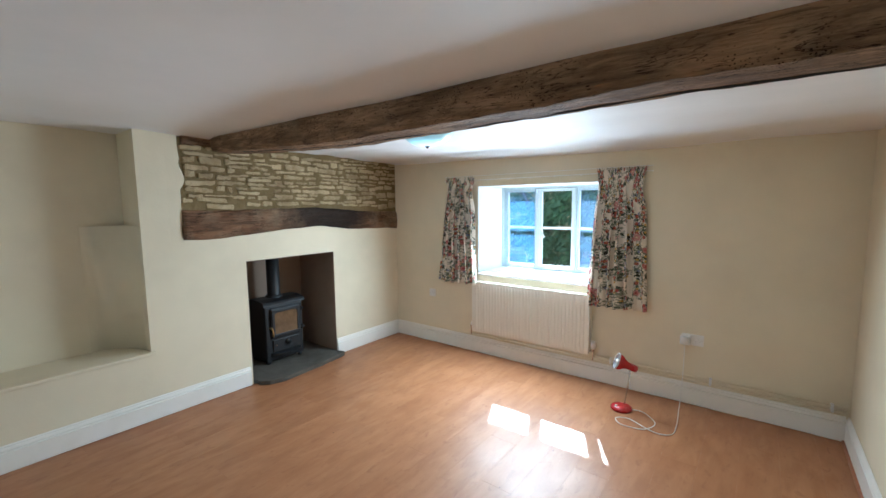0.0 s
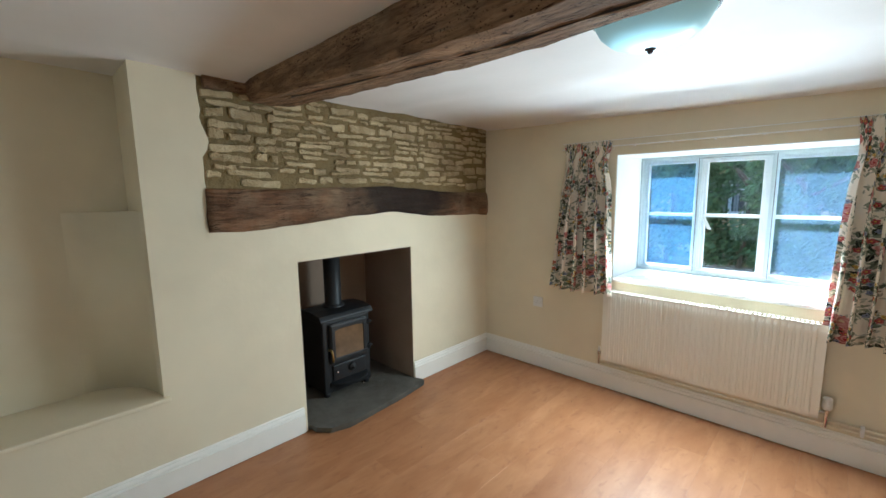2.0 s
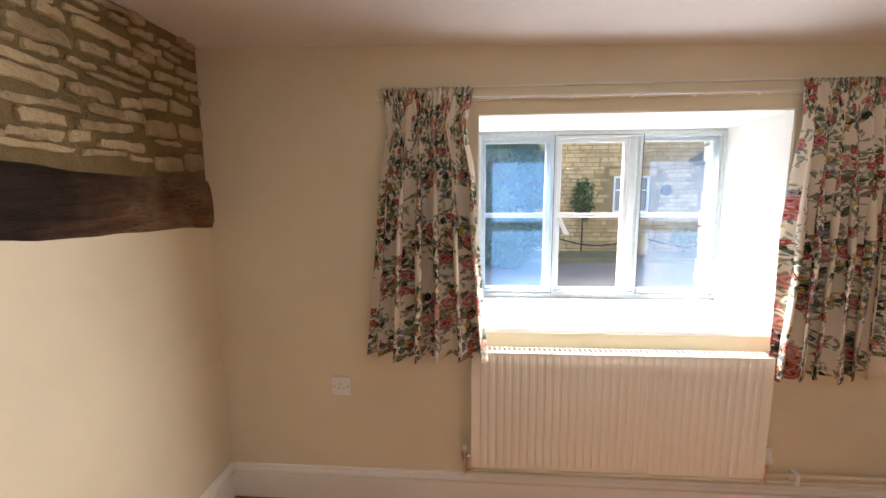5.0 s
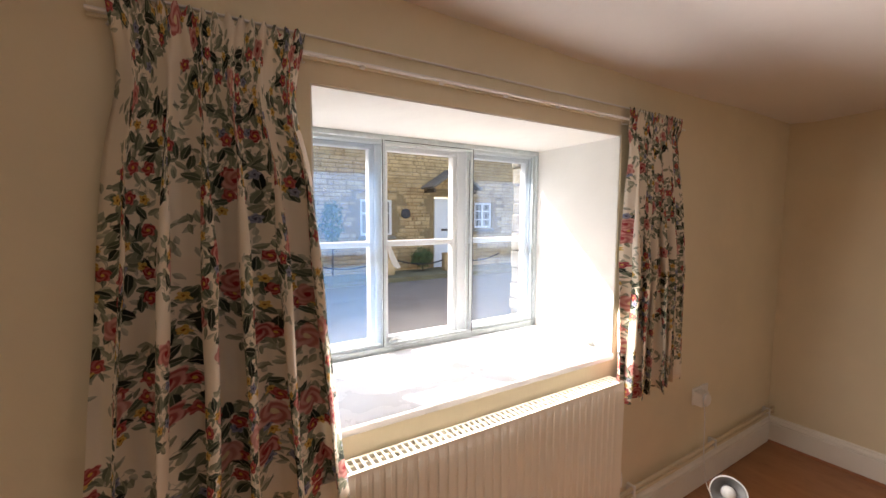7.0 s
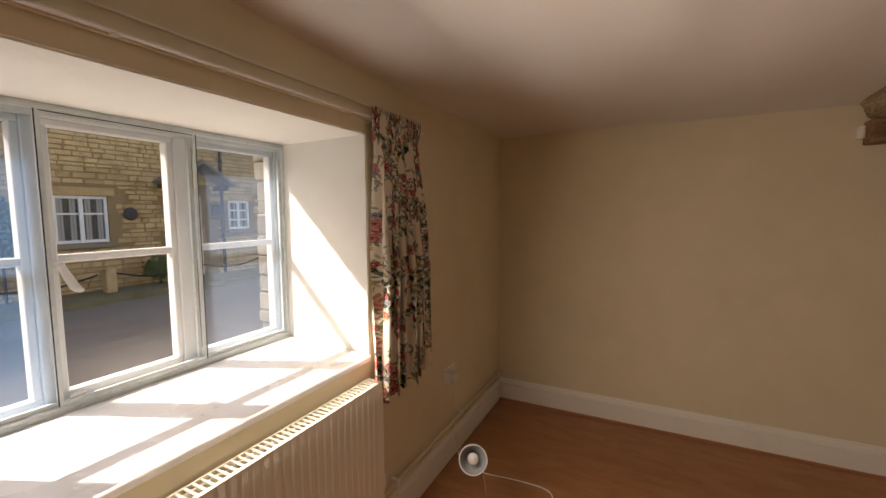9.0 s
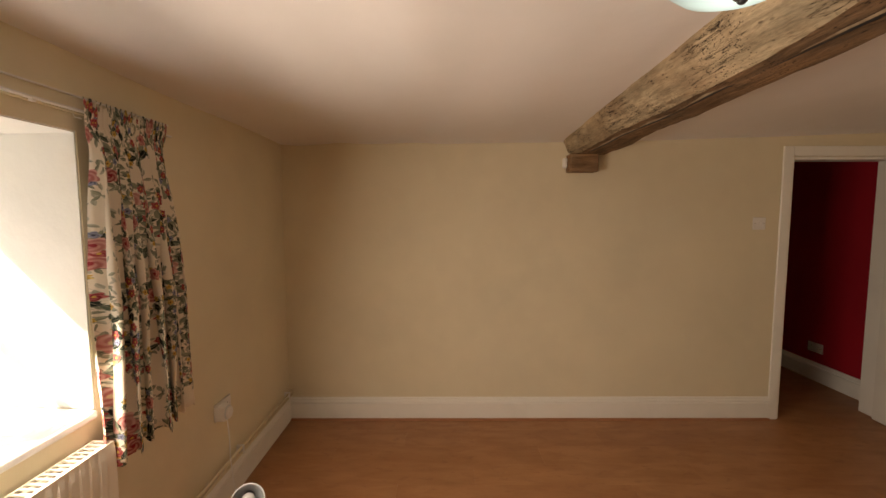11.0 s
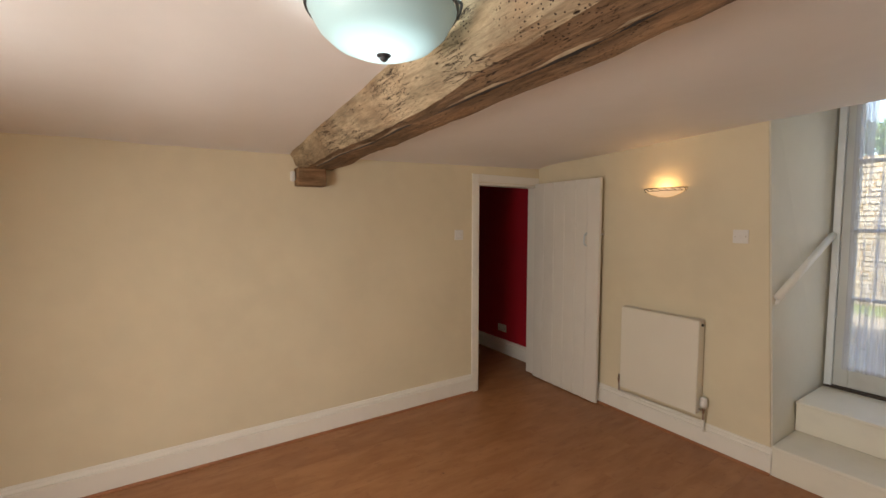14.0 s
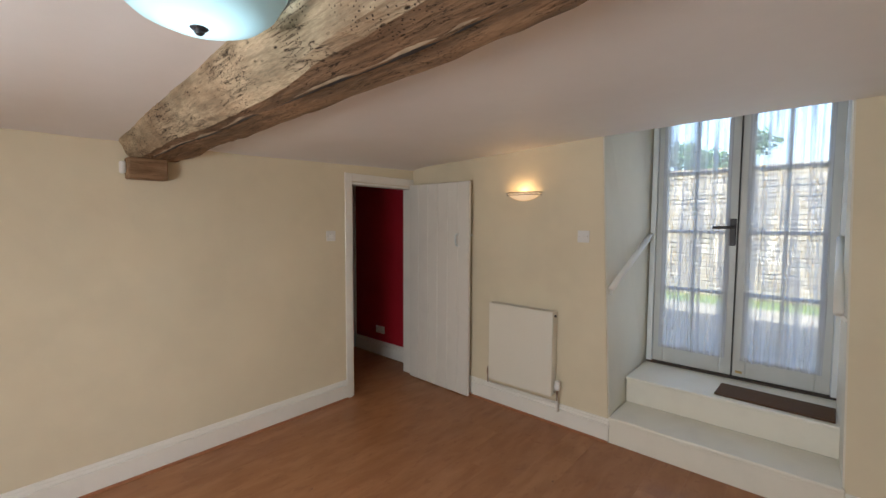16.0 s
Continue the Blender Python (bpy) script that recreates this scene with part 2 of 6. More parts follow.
def floral():
    """Cream cotton printed with sprays of grey-green leaves, roses and small flowers."""
    n = Nodes("floral_cotton")
    uv = n.tree.nodes.new("ShaderNodeUVMap").outputs[0]
    wob = n.add("ShaderNodeTexNoise", Vector=uv, Scale=60.0, Detail=2.0)
    off = n.add("ShaderNodeVectorMath", i0=wob.outputs[1])
    off.operation = "SCALE"
    off.inputs["Scale"].default_value = 0.007
    warped = n.add("ShaderNodeVectorMath", i0=uv, i1=off.outputs[0]).outputs[0]

    def motif(scale, move, keep, low, rand=0.85):
        """Cells of one motif: local x and y, a random pair, and whether the motif is printed there."""
        m = n.add("ShaderNodeMapping", Vector=warped)
        m.inputs["Location"].default_value = (move, move * 0.7, 0)
        v = n.voronoi(m.outputs[0], scale, "F1", rand)
        v.voronoi_dimensions = "2D"
        pick = n.tree.nodes.new("ShaderNodeSeparateColor")
        n.set(pick.inputs[0], v.outputs["Color"])
        d = n.add("ShaderNodeVectorMath", i0=m.outputs[0], i1=v.outputs["Position"])
        d.operation = "SUBTRACT"
        xy = n.tree.nodes.new("ShaderNodeSeparateXYZ")
        n.set(xy.inputs[0], d.outputs[0])
        back = n.add("ShaderNodeVectorMath", i0=v.outputs["Position"], i1=(-move, -move * 0.7, 0.0))
        spray = n.noise(back.outputs[0], 6.5, 2, 0.5)
        chosen = n.maths("MULTIPLY", n.maths("LESS_THAN", pick.outputs[0], keep), n.maths("GREATER_THAN", spray, low))
        x, y = n.maths("MULTIPLY", xy.outputs[0], scale), n.maths("MULTIPLY", xy.outputs[1], scale)
        return x, y, pick.outputs[1], pick.outputs[2], chosen

    def clamp(value, gain):
        node = n.tree.nodes.new("ShaderNodeMath")
        node.operation, node.use_clamp = "MULTIPLY", True
        n.set(node.inputs[0], value)
        node.inputs[1].default_value = gain
        return node.outputs[0]

    col = n.mix(n.noise(uv, 9.0, 4), (0.78, 0.705, 0.58), (0.86, 0.79, 0.675))
    stem = n.ramp(n.noise(warped, 15.0, 2, 0.5, 1.2), (0.484, 0.0), (0.494, 1.0), (0.504, 1.0), (0.514, 0.0))
    area = n.ramp(n.noise(uv, 6.5, 2, 0.5), (0.45, 0.0), (0.50, 1.0))
    col = n.mix(n.maths("MULTIPLY", n.maths("MULTIPLY", stem, area), 0.65), col, (0.13, 0.15, 0.10))
    for scale, move, keep, low, ln, wd, shades in (
        (40, 3.1, 0.88, 0.42, 0.50, 0.20, ((0.32, 0.33, 0.26), (0.48, 0.47, 0.38))),
        (34, 7.7, 0.86, 0.43, 0.50, 0.22, ((0.17, 0.19, 0.13), (0.34, 0.35, 0.26))),
        (46, 1.3, 0.85, 0.45, 0.50, 0.20, ((0.10, 0.12, 0.09), (0.26, 0.28, 0.20))),
        (25, 5.9, 0.75, 0.48, 0.50, 0.25, ((0.09, 0.115, 0.085), (0.24, 0.26, 0.19))),
        (28, 9.2, 0.80, 0.47, 0.52, 0.23, ((0.018, 0.028, 0.024), (0.10, 0.13, 0.09))),
        (22, 2.6, 0.38, 0.49, 0.50, 0.25, ((0.010, 0.014, 0.014), (0.03, 0.04, 0.03))),
    ):
        x, y, r1, r2, chosen = motif(scale, move, keep, low)
        turn = n.maths("MULTIPLY", r1, 6.283)
        c, si = n.maths("COSINE", turn), n.maths("SINE", turn)
        u = n.maths("ADD", n.maths("MULTIPLY", x, c), n.maths("MULTIPLY", y, si))
        w = n.maths("SUBTRACT", n.maths("MULTIPLY", y, c), n.maths("MULTIPLY", x, si))
        rib = n.maths("ABSOLUTE", w)
        q = n.maths("DIVIDE", u, ln)
        edge = n.maths("SUBTRACT", n.maths("MULTIPLY", n.maths("SUBTRACT", 1.0, n.maths("MULTIPLY", q, q)), wd), rib)
        mask = n.maths("MULTIPLY", clamp(edge, 25.0), chosen)
        tone = n.mix(r2, *shades)
        half = n.mix(n.maths("MULTIPLY", n.maths("GREATER_THAN", w, 0.0), 0.35), tone, tuple(k * 1.5 for k in shades[1]))
        vein = n.ramp(rib, (0.008, 0.55), (0.022, 0.0))
        col = n.mix(mask, col, n.mix(vein, half, (0.42, 0.42, 0.33)))
    for scale, move, keep, low, size, shades, heart in (
        (30, 4.4, 0.22, 0.46, 0.34, ((0.50, 0.27, 0.05), (0.66, 0.44, 0.13)), (0.20, 0.08, 0.02)),
        (26, 8.3, 0.20, 0.47, 0.34, ((0.13, 0.15, 0.24), (0.26, 0.28, 0.36)), (0.06, 0.06, 0.10)),
        (24, 6.2, 0.34, 0.47, 0.38, ((0.24, 0.022, 0.028), (0.44, 0.10, 0.09)), (0.62, 0.42, 0.10)),
        (14.5, 0.9, 0.30, 0.48, 0.40, ((0.34, 0.085, 0.08), (0.56, 0.28, 0.24)), (0.30, 0.03, 0.04)),
        (11.0, 3.7, 0.20, 0.50, 0.38, ((0.42, 0.13, 0.12), (0.60, 0.34, 0.29)), (0.70, 0.58, 0.36)),
    ):
        x, y, r1, r2, chosen = motif(scale, move, keep, low, 0.6)
        r = n.maths("SQRT", n.maths("ADD", n.maths("MULTIPLY", x, x), n.maths("MULTIPLY", y, y)))
        around = n.maths("ARCTAN2", y, x)
        lobes = n.maths("SINE", n.maths("ADD", n.maths("MULTIPLY", around, 5.0), n.maths("MULTIPLY", r1, 6.0)))
        edge = n.maths("SUBTRACT", n.maths("ADD", size - 0.05, n.maths("MULTIPLY", lobes, 0.055)), r)
        mask = n.maths("MULTIPLY", clamp(edge, 25.0), chosen)
        whorl = n.maths("SINE", n.maths("ADD", n.maths("MULTIPLY", r, 34.0), n.maths("MULTIPLY", around, 3.0)))
        petal = n.ramp(n.maths("ADD", n.maths("MULTIPLY", whorl, 0.5), 0.5), (0.15, 0.0), (0.85, 0.85))
        shade = n.mix(petal, n.mix(r2, *shades), tuple(min(0.78, k * 1.25 + 0.10) for k in shades[1]))
        shade = n.mix(n.ramp(r, (size * 0.45, 0.45), (size * 0.9, 0.0)), shade, shades[0])
        shade = n.mix(n.ramp(r, (size * 0.16, 1.0), (size * 0.24, 0.0)), shade, heart)
        col = n.mix(mask, col, shade)
    n.bump(n.noise(uv, 420.0, 2), 0.15, 0.001)
    n.put(Base_Color=col, Roughness=0.9, Specular_IOR_Level=0.15)
    tr = n.add("ShaderNodeBsdfTranslucent", Color=col)
    mixed = n.add("ShaderNodeMixShader", i0=0.14, i1=n.bsdf.outputs[0], i2=tr.outputs[0])
    n.set(n.out.inputs[0], mixed.outputs[0])
    return n.mat


def clear_glass(name, tint=(1, 1, 1), veil=0.0, veil_colour=(0.1, 0.3, 0.7), gloss=0.02):
    n = Nodes(name)
    t = n.add("ShaderNodeBsdfTransparent", Color=tint)
    g = n.add("ShaderNodeBsdfGlossy", Roughness=0.02)
    edge = n.tree.nodes.new("ShaderNodeLayerWeight").outputs["Facing"]
    fac = n.maths("ADD", n.maths("MULTIPLY", n.maths("POWER", edge, 5.0), 0.55), gloss)
    base = n.add("ShaderNodeMixShader", i0=fac, i1=t.outputs[0], i2=g.outputs[0]).outputs[0]
    # The veil mixes a bluish reflection into the pane's own colour.
    if veil:
        veil_mask = n.ramp(n.noise(n.world_at((1, 1, 1)), 3.0, 4), (0.3, veil * 0.75), (0.7, veil))
        d = n.add("ShaderNodeBsdfTranslucent", Color=veil_colour)
        base = n.add("ShaderNodeMixShader", i0=veil_mask, i1=base, i2=d.outputs[0]).outputs[0]
    n.set(n.out.inputs[0], base)
    return n.mat


def glow(name, colour, strength, base=(0.9, 0.9, 0.9)):
    n = Nodes(name)
    return n.put(Base_Color=base, Roughness=0.35, Emission_Color=colour, Emission_Strength=strength)


def frosted_bowl():
    """Frosted glass with the bulb's glow strongest in the middle."""
    n = Nodes("lit_frosted_bowl")
    sep = n.add("ShaderNodeSeparateXYZ", Vector=n.coord.outputs["Object"])
    r = n.maths("SQRT", n.maths("ADD", n.maths("POWER", sep.outputs[0], 2.0), n.maths("POWER", sep.outputs[1], 2.0)))
    near = n.ramp(r, (0.03, 0.34), (0.085, 0.17), (0.12, 0.045), (0.158, 0.018))
    return n.put(Base_Color=(0.46, 0.66, 0.69), Roughness=0.35, Emission_Color=n.mix(near, (0.50, 0.90, 1.0), (0.95, 1.0, 1.0)), Emission_Strength=near)


def voile():
    n = Nodes("white_voile")
    uv = n.tree.nodes.new("ShaderNodeUVMap").outputs[0]
    weave = n.noise(uv, 500.0, 2)
    dots = n.ramp(n.voronoi(uv, 13.0, "F1", 0.35).outputs[0], (0.07, 1.0), (0.11, 0.0))
    t = n.add("ShaderNodeBsdfTransparent", Color=(1, 1, 1))
    cloth = n.add("ShaderNodeBsdfTranslucent", Color=n.mix(dots, (0.85, 0.88, 0.92), (0.25, 0.27, 0.30)))
    face = n.add("ShaderNodeBsdfDiffuse", Color=(0.86, 0.88, 0.92))
    both = n.add("ShaderNodeMixShader", i0=0.4, i1=cloth.outputs[0], i2=face.outputs[0])
    # Fold streaks from stretched noise: thicker cloth, with fold shade painted in grey.
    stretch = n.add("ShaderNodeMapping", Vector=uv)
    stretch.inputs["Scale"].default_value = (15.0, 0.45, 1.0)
    painted_fold = n.ramp(n.noise(stretch.outputs[0], 1.6, 3, 0.6), (0.42, 0.0), (0.60, 1.0))
    dense = n.maths("ADD", n.maths("MULTIPLY", painted_fold, 0.48), n.ramp(weave, (0.3, 0.36), (0.7, 0.46)))
    n.set(cloth.inputs["Color"], n.mix(dots, n.mix(painted_fold, (0.80, 0.83, 0.88), (0.50, 0.54, 0.61)), (0.18, 0.20, 0.23)))
    dense = n.maths("MAXIMUM", dense, n.maths("MULTIPLY", dots, 0.8))
    n.set(n.out.inputs[0], n.add("ShaderNodeMixShader", i0=dense, i1=t.outputs[0], i2=both.outputs[0]).outputs[0])
    return n.mat


def foliage(name, a, b):
    n = Nodes(name)
    isl = n.tree.nodes.new("ShaderNodeNewGeometry").outputs["Random Per Island"]
    col = n.mix(isl, a, b)
    n.put(Base_Color=col, Roughness=0.6)
    tr = n.add("ShaderNodeBsdfTranslucent", Color=col)
    n.set(n.out.inputs[0], n.add("ShaderNodeMixShader", i0=0.25, i1=n.bsdf.outputs[0], i2=tr.outputs[0]).outputs[0])
    return n.mat


def ground_mat(name, a, b, scale, bump=0.4):
    n = Nodes(name)
    p = n.world_at()
    x, y = n.noise(p, scale, 5), n.noise(p, scale * 12, 3)
    col = n.mix(n.ramp(x, (0.35, 0.0), (0.7, 1.0)), a, b)
    col = n.mix(n.ramp(y, (0.4, 0.0), (0.7, 0.3)), col, tuple(c * 1.3 for c in b))
    n.bump(n.maths("ADD", x, y), bump, 0.02)
    return n.put(Base_Color=col, Roughness=0.9)


M_WALL = plaster("cream_emulsion", (0.78, 0.70, 0.52))
M_CEIL = plaster("white_ceiling_emulsion", (0.80, 0.78, 0.77), 0.6, 0.16, 0.02)
M_REVEAL = plaster("white_reveal_emulsion", (0.82, 0.815, 0.77), 0.7, 0.4, 0.03)
M_RED = plaster("dark_red_emulsion", (0.40, 0.012, 0.026), 0.55, 0.2, 0.08)
M_WHITE = paint("white_gloss_paint", (0.85, 0.83, 0.77), 0.35, 0.08)
M_RECESS = plaster("cream_white_recess", (0.80, 0.77, 0.66), 0.7, 0.3, 0.04)
M_STEP = paint("cream_white_step_paint", (0.82, 0.79, 0.69), 0.35, 0.08)
M_SILL = paint("white_sill_gloss", (0.82, 0.83, 0.83), 0.3, 0.05, 0.06)
M_DOORWHITE = paint("white_door_paint", (0.78, 0.76, 0.70), 0.4, 0.06, 0.05)
M_FRAME = paint("white_window_paint", (0.80, 0.84, 0.86), 0.35)
M_ALU = plain("white_aluminium", (0.66, 0.73, 0.745), 0.4, 0.0)
M_GREYFRAME = paint("pale_grey_door_paint", (0.58, 0.60, 0.58), 0.4)
M_SEAL = plain("dark_rubber_seal", (0.03, 0.03, 0.03), 0.6)
M_FLOOR = laminate()
M_BEAD = plain("reddish_wood_beading", (0.36, 0.15, 0.07), 0.45)
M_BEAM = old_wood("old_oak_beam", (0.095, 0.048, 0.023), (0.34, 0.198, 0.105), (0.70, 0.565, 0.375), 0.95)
M_SAP = plain("pale_sapwood", (0.50, 0.40, 0.27), 0.8, 0, 25, 0.45, 0.5)
M_LINTEL = old_wood("sooty_oak_lintel", (0.095, 0.048, 0.025), (0.27, 0.142, 0.072), (0.38, 0.27, 0.165), 0.7, "y", 1.0, (-3.4, 2.86, 1.46))
M_CORBEL = old_wood("brown_oak_corbel", (0.20, 0.11, 0.055), (0.40, 0.25, 0.14), (0.46, 0.34, 0.21), 0.4, "y", 0.6)
M_STONE = stone("pale_limestone", ((0.34, 0.258, 0.138), (0.53, 0.42, 0.245), (0.60, 0.50, 0.32), (0.27, 0.20, 0.110)))
M_MORTAR = stone("brown_lime_mortar", ((0.205, 0.150, 0.068), (0.23, 0.170, 0.080), (0.275, 0.208, 0.105), (0.155, 0.112, 0.052)))
M_SLATE = stone("grey_hearth_slate", ((0.105, 0.095, 0.078), (0.12, 0.11, 0.092), (0.16, 0.148, 0.125), (0.075, 0.066, 0.055)))
M_FIREBACK = plaster("brown_fireplace_render", (0.30, 0.225, 0.165), 0.9, 0.5, 0.15)
M_IRON = plain("black_cast_iron", (0.018, 0.019, 0.021), 0.5, 0.2, 90.0, 0.3, 0.12)
M_BRASS = plain("brass", (0.60, 0.42, 0.16), 0.3, 1.0)
M_STOVEGLASS = plain("sooty_stove_glass", (0.16, 0.10, 0.05), 0.14, 0.0, 9.0, 0.5, 0.02)
M_RAD = plain("white_radiator_enamel", (0.79, 0.755, 0.655), 0.42, 0, 4.0, 0.02, 0.0)
M_CHROME = plain("chrome", (0.62, 0.60, 0.57), 0.2, 1.0)
M_PLASTIC = plain("white_plastic", (0.80, 0.79, 0.76), 0.35, 0, 30, 0.04, 0.01)
M_DARK = plain("dark_plastic", (0.03, 0.03, 0.035), 0.45)
M_REDLAMP = plain("red_enamel", (0.42, 0.018, 0.02), 0.25, 0, 20, 0.1, 0.01)
M_FLORAL = floral()
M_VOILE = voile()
M_GLASS = clear_glass("window_glass")
# Side panes: blue veil painted in place of bluish reflections.
M_GLASS_BLUE = clear_glass("blue_veil_glass", (0.97, 0.99, 1.0), 0.075, (0.20, 0.45, 0.86), 0.03)
M_GLASS_HAZE = clear_glass("hazy_glass", (0.97, 0.99, 1.0), 0.065, (0.32, 0.50, 0.80), 0.03)
M_BOWL = frosted_bowl()
M_BULB = glow("lit_bulb_glow", (1.0, 0.98, 0.95), 2.0)
M_SCONCE = glow("lit_sconce_glass", (1.0, 0.55, 0.20), 0.13)
M_DARKWOOD = plain("dark_threshold_wood", (0.045, 0.028, 0.018), 0.5)
M_MAT = plain("brown_coir", (0.115, 0.058, 0.026), 0.95, 0, 300, 0.5, 0.6)
M_BULBGLASS = plain("lamp_bulb_glass", (0.75, 0.77, 0.78), 0.15)
M_REFLECT = plain("grey_reflector", (0.42, 0.44, 0.45), 0.4)
M_ROAD = ground_mat("asphalt", (0.22, 0.19, 0.155), (0.27, 0.235, 0.195), 2.0)
M_VERGE = ground_mat("dry_verge", (0.16, 0.14, 0.08), (0.20, 0.19, 0.10), 4.0)
M_GRASS = ground_mat("garden_grass", (0.07, 0.11, 0.03), (0.13, 0.18, 0.05), 5.0)
M_HOUSE = stone("honey_facade_stone", ((0.46, 0.31, 0.14), (0.66, 0.49, 0.26), (0.60, 0.46, 0.27), (0.40, 0.28, 0.14)))
M_HOUSEJOINT = stone("facade_joint", ((0.28, 0.20, 0.10), (0.32, 0.23, 0.12), (0.36, 0.27, 0.15), (0.24, 0.17, 0.09)))
M_GARDENSTONE = stone("pale_garden_wall_stone", ((0.20, 0.185, 0.145), (0.30, 0.28, 0.225), (0.27, 0.25, 0.20), (0.15, 0.135, 0.105)))
M_SLATEROOF = stone("stone_roof_tile", ((0.20, 0.18, 0.15), (0.26, 0.23, 0.19), (0.30, 0.28, 0.24), (0.14, 0.13, 0.11)))
M_LEAF = foliage("ivy_leaf", (0.035, 0.085, 0.030), (0.10, 0.18, 0.06))
M_BARK = plain("bark", (0.10, 0.075, 0.05), 0.9, 0, 20, 0.4, 0.6)
M_DARKGLASS = plain("far_window_glass", (0.05, 0.06, 0.07), 0.08)
M_NET = plain("pale_net_curtain", (0.36, 0.37, 0.35), 0.9)
M_CHAIN = plain("black_iron_chain", (0.02, 0.02, 0.02), 0.6)

# ---- mesh helpers ----


def mesh_ob(name, bm, material, smooth=False):
    me = bpy.data.meshes.new(name)
    bmesh.ops.recalc_face_normals(bm, faces=bm.faces[:])
    bm.to_mesh(me)
    bm.free()
    for m in (material if isinstance(material, (list, tuple)) else [material]):
        me.materials.append(m)
    if smooth:
        me.shade_smooth()
    return new(name, me)


def part(name, bm, material, parent, label="", smooth=False):
    ob = mesh_ob(name, bm, material, smooth)
    ob.parent = parent
    if label:
        ob["label"] = label
    return ob


def thing(name, label, category, loc=(0, 0, 0), group=""):
    ob = new(name)
    ob.empty_display_size = 0.05
    ob.matrix_world = Matrix.Translation(loc)
    return tagged(ob, label, category, group)


def structure(name, bm, material, label="", category="", smooth=False):
    return tagged(mesh_ob(name, bm, material, smooth), label, category, "", "structure")


def box(bm, x0, x1, y0, y1, z0, z1, m=None, mat=0):
    vs = [bm.verts.new((x, y, z)) for x in (x0, x1) for y in (y0, y1) for z in (z0, z1)]
    if m is not None:
        for v in vs:
            v.co = m @ v.co
    out = []
    for f in ((0, 1, 3, 2), (4, 6, 7, 5), (0, 4, 5, 1), (2, 3, 7, 6), (0, 2, 6, 4), (1, 5, 7, 3)):
        face = bm.faces.new([vs[i] for i in f])
        face.material_index = mat
        out.append(face)
    return out


def soften(bm, width=0.003, segments=2):
    bmesh.ops.bevel(bm, geom=bm.edges[:], offset=width, segments=segments, profile=0.5, affect="EDGES", clamp_overlap=True)
    return bm


def rounded(x0, x1, y0, y1, z0, z1, width=0.003, segments=2, m=None):
    bm = bmesh.new()
    box(bm, x0, x1, y0, y1, z0, z1, m)
    return soften(bm, width, segments)


def lathe(profile, segments=24, m=None):
    """A turned shape from (radius, height) pairs."""
    bm = bmesh.new()
    rings = []
    for r, z in profile:
        if r < 1e-5:
            rings.append([bm.verts.new((0, 0, z))])
        else:
            rings.append([bm.verts.new((r * math.cos(2 * math.pi * i / segments), r * math.sin(2 * math.pi * i / segments), z)) for i in range(segments)])
    for a, b in zip(rings, rings[1:]):
        for i in range(segments):
            j = (i + 1) % segments
            q = [a[i % len(a)], a[j % len(a)], b[j % len(b)], b[i % len(b)]]
            q = list(dict.fromkeys(q))
            if len(q) > 2:
                bm.faces.new(q)
    if m is not None:
        bmesh.ops.transform(bm, matrix=m, verts=bm.verts[:])
    return bm


def tube(points, radius, sides=8, bm=None, closed=False):
    """A round bar that follows points."""
    bm = bm or bmesh.new()
    pts = [Vector(p) for p in points]
    rings = []
    for i, p in enumerate(pts):
        d = (pts[min(i + 1, len(pts) - 1)] - pts[max(i - 1, 0)]).normalized()
        up = Vector((0, 0, 1)) if abs(d.z) < 0.9 else Vector((1, 0, 0))
        a = d.cross(up).normalized()
        b = a.cross(d)
        rings.append([bm.verts.new(p + radius * (math.cos(2 * math.pi * k / sides) * a + math.sin(2 * math.pi * k / sides) * b)) for k in range(sides)])
    for a, b in zip(rings, rings[1:]):
        for k in range(sides):
            bm.faces.new((a[k], a[(k + 1) % sides], b[(k + 1) % sides], b[k]))
    bm.faces.new(rings[0])
    bm.faces.new(rings[-1][::-1])
    return bm


def smooth_path(points, steps=8):
    pts = [Vector(p) for p in points]
    out = []
    for i in range(len(pts) - 1):
        p0, p1, p2, p3 = pts[max(i - 1, 0)], pts[i], pts[i + 1], pts[min(i + 2, len(pts) - 1)]
        for k in range(steps):
            t = k / steps
            out.append(0.5 * ((2 * p1) + (p2 - p0) * t + (2 * p0 - 5 * p1 + 4 * p2 - p3) * t * t + (3 * p1 - p0 - 3 * p2 + p3) * t ** 3))
    return out + [pts[-1]]


def extrude_profile(profile, path_a, path_b, inward):
    """A moulding: profile of (depth, height) pairs drawn from a to b, depth towards inward."""
    bm = bmesh.new()
    a, b, n = Vector(path_a), Vector(path_b), Vector(inward)
    ends = [[bm.verts.new(e + n * d + Vector((0, 0, h))) for d, h in profile] for e in (a, b)]
    for i in range(len(profile)):
        j = (i + 1) % len(profile)
        bm.faces.new((ends[0][i], ends[0][j], ends[1][j], ends[1][i]))
    bm.faces.new(ends[0])
    bm.faces.new(ends[1][::-1])
    return bm


# ---- the room ----
XW, XE, YN, YS = -3.415, 0.590, 3.825, -0.475
WX0, WX1, WZ1 = -2.25, -1.03, 1.748
HX = (-3.8, -3.4, -1.3, 0.59, 1.0)
HY = (-0.8, -0.475, 1.27, 1.75, 3.83, 4.2)
HZ = ((2.17, 2.16, 2.125, 2.105, 2.06, 2.06), (2.17, 2.16, 2.125, 2.105, 2.06, 2.06), (2.145, 2.14, 2.06, 2.04, 2.0, 2.0),
      (2.075, 2.07, 2.02, 2.01, 2.0, 2.0), (2.075, 2.07, 2.02, 2.01, 2.0, 2.0))


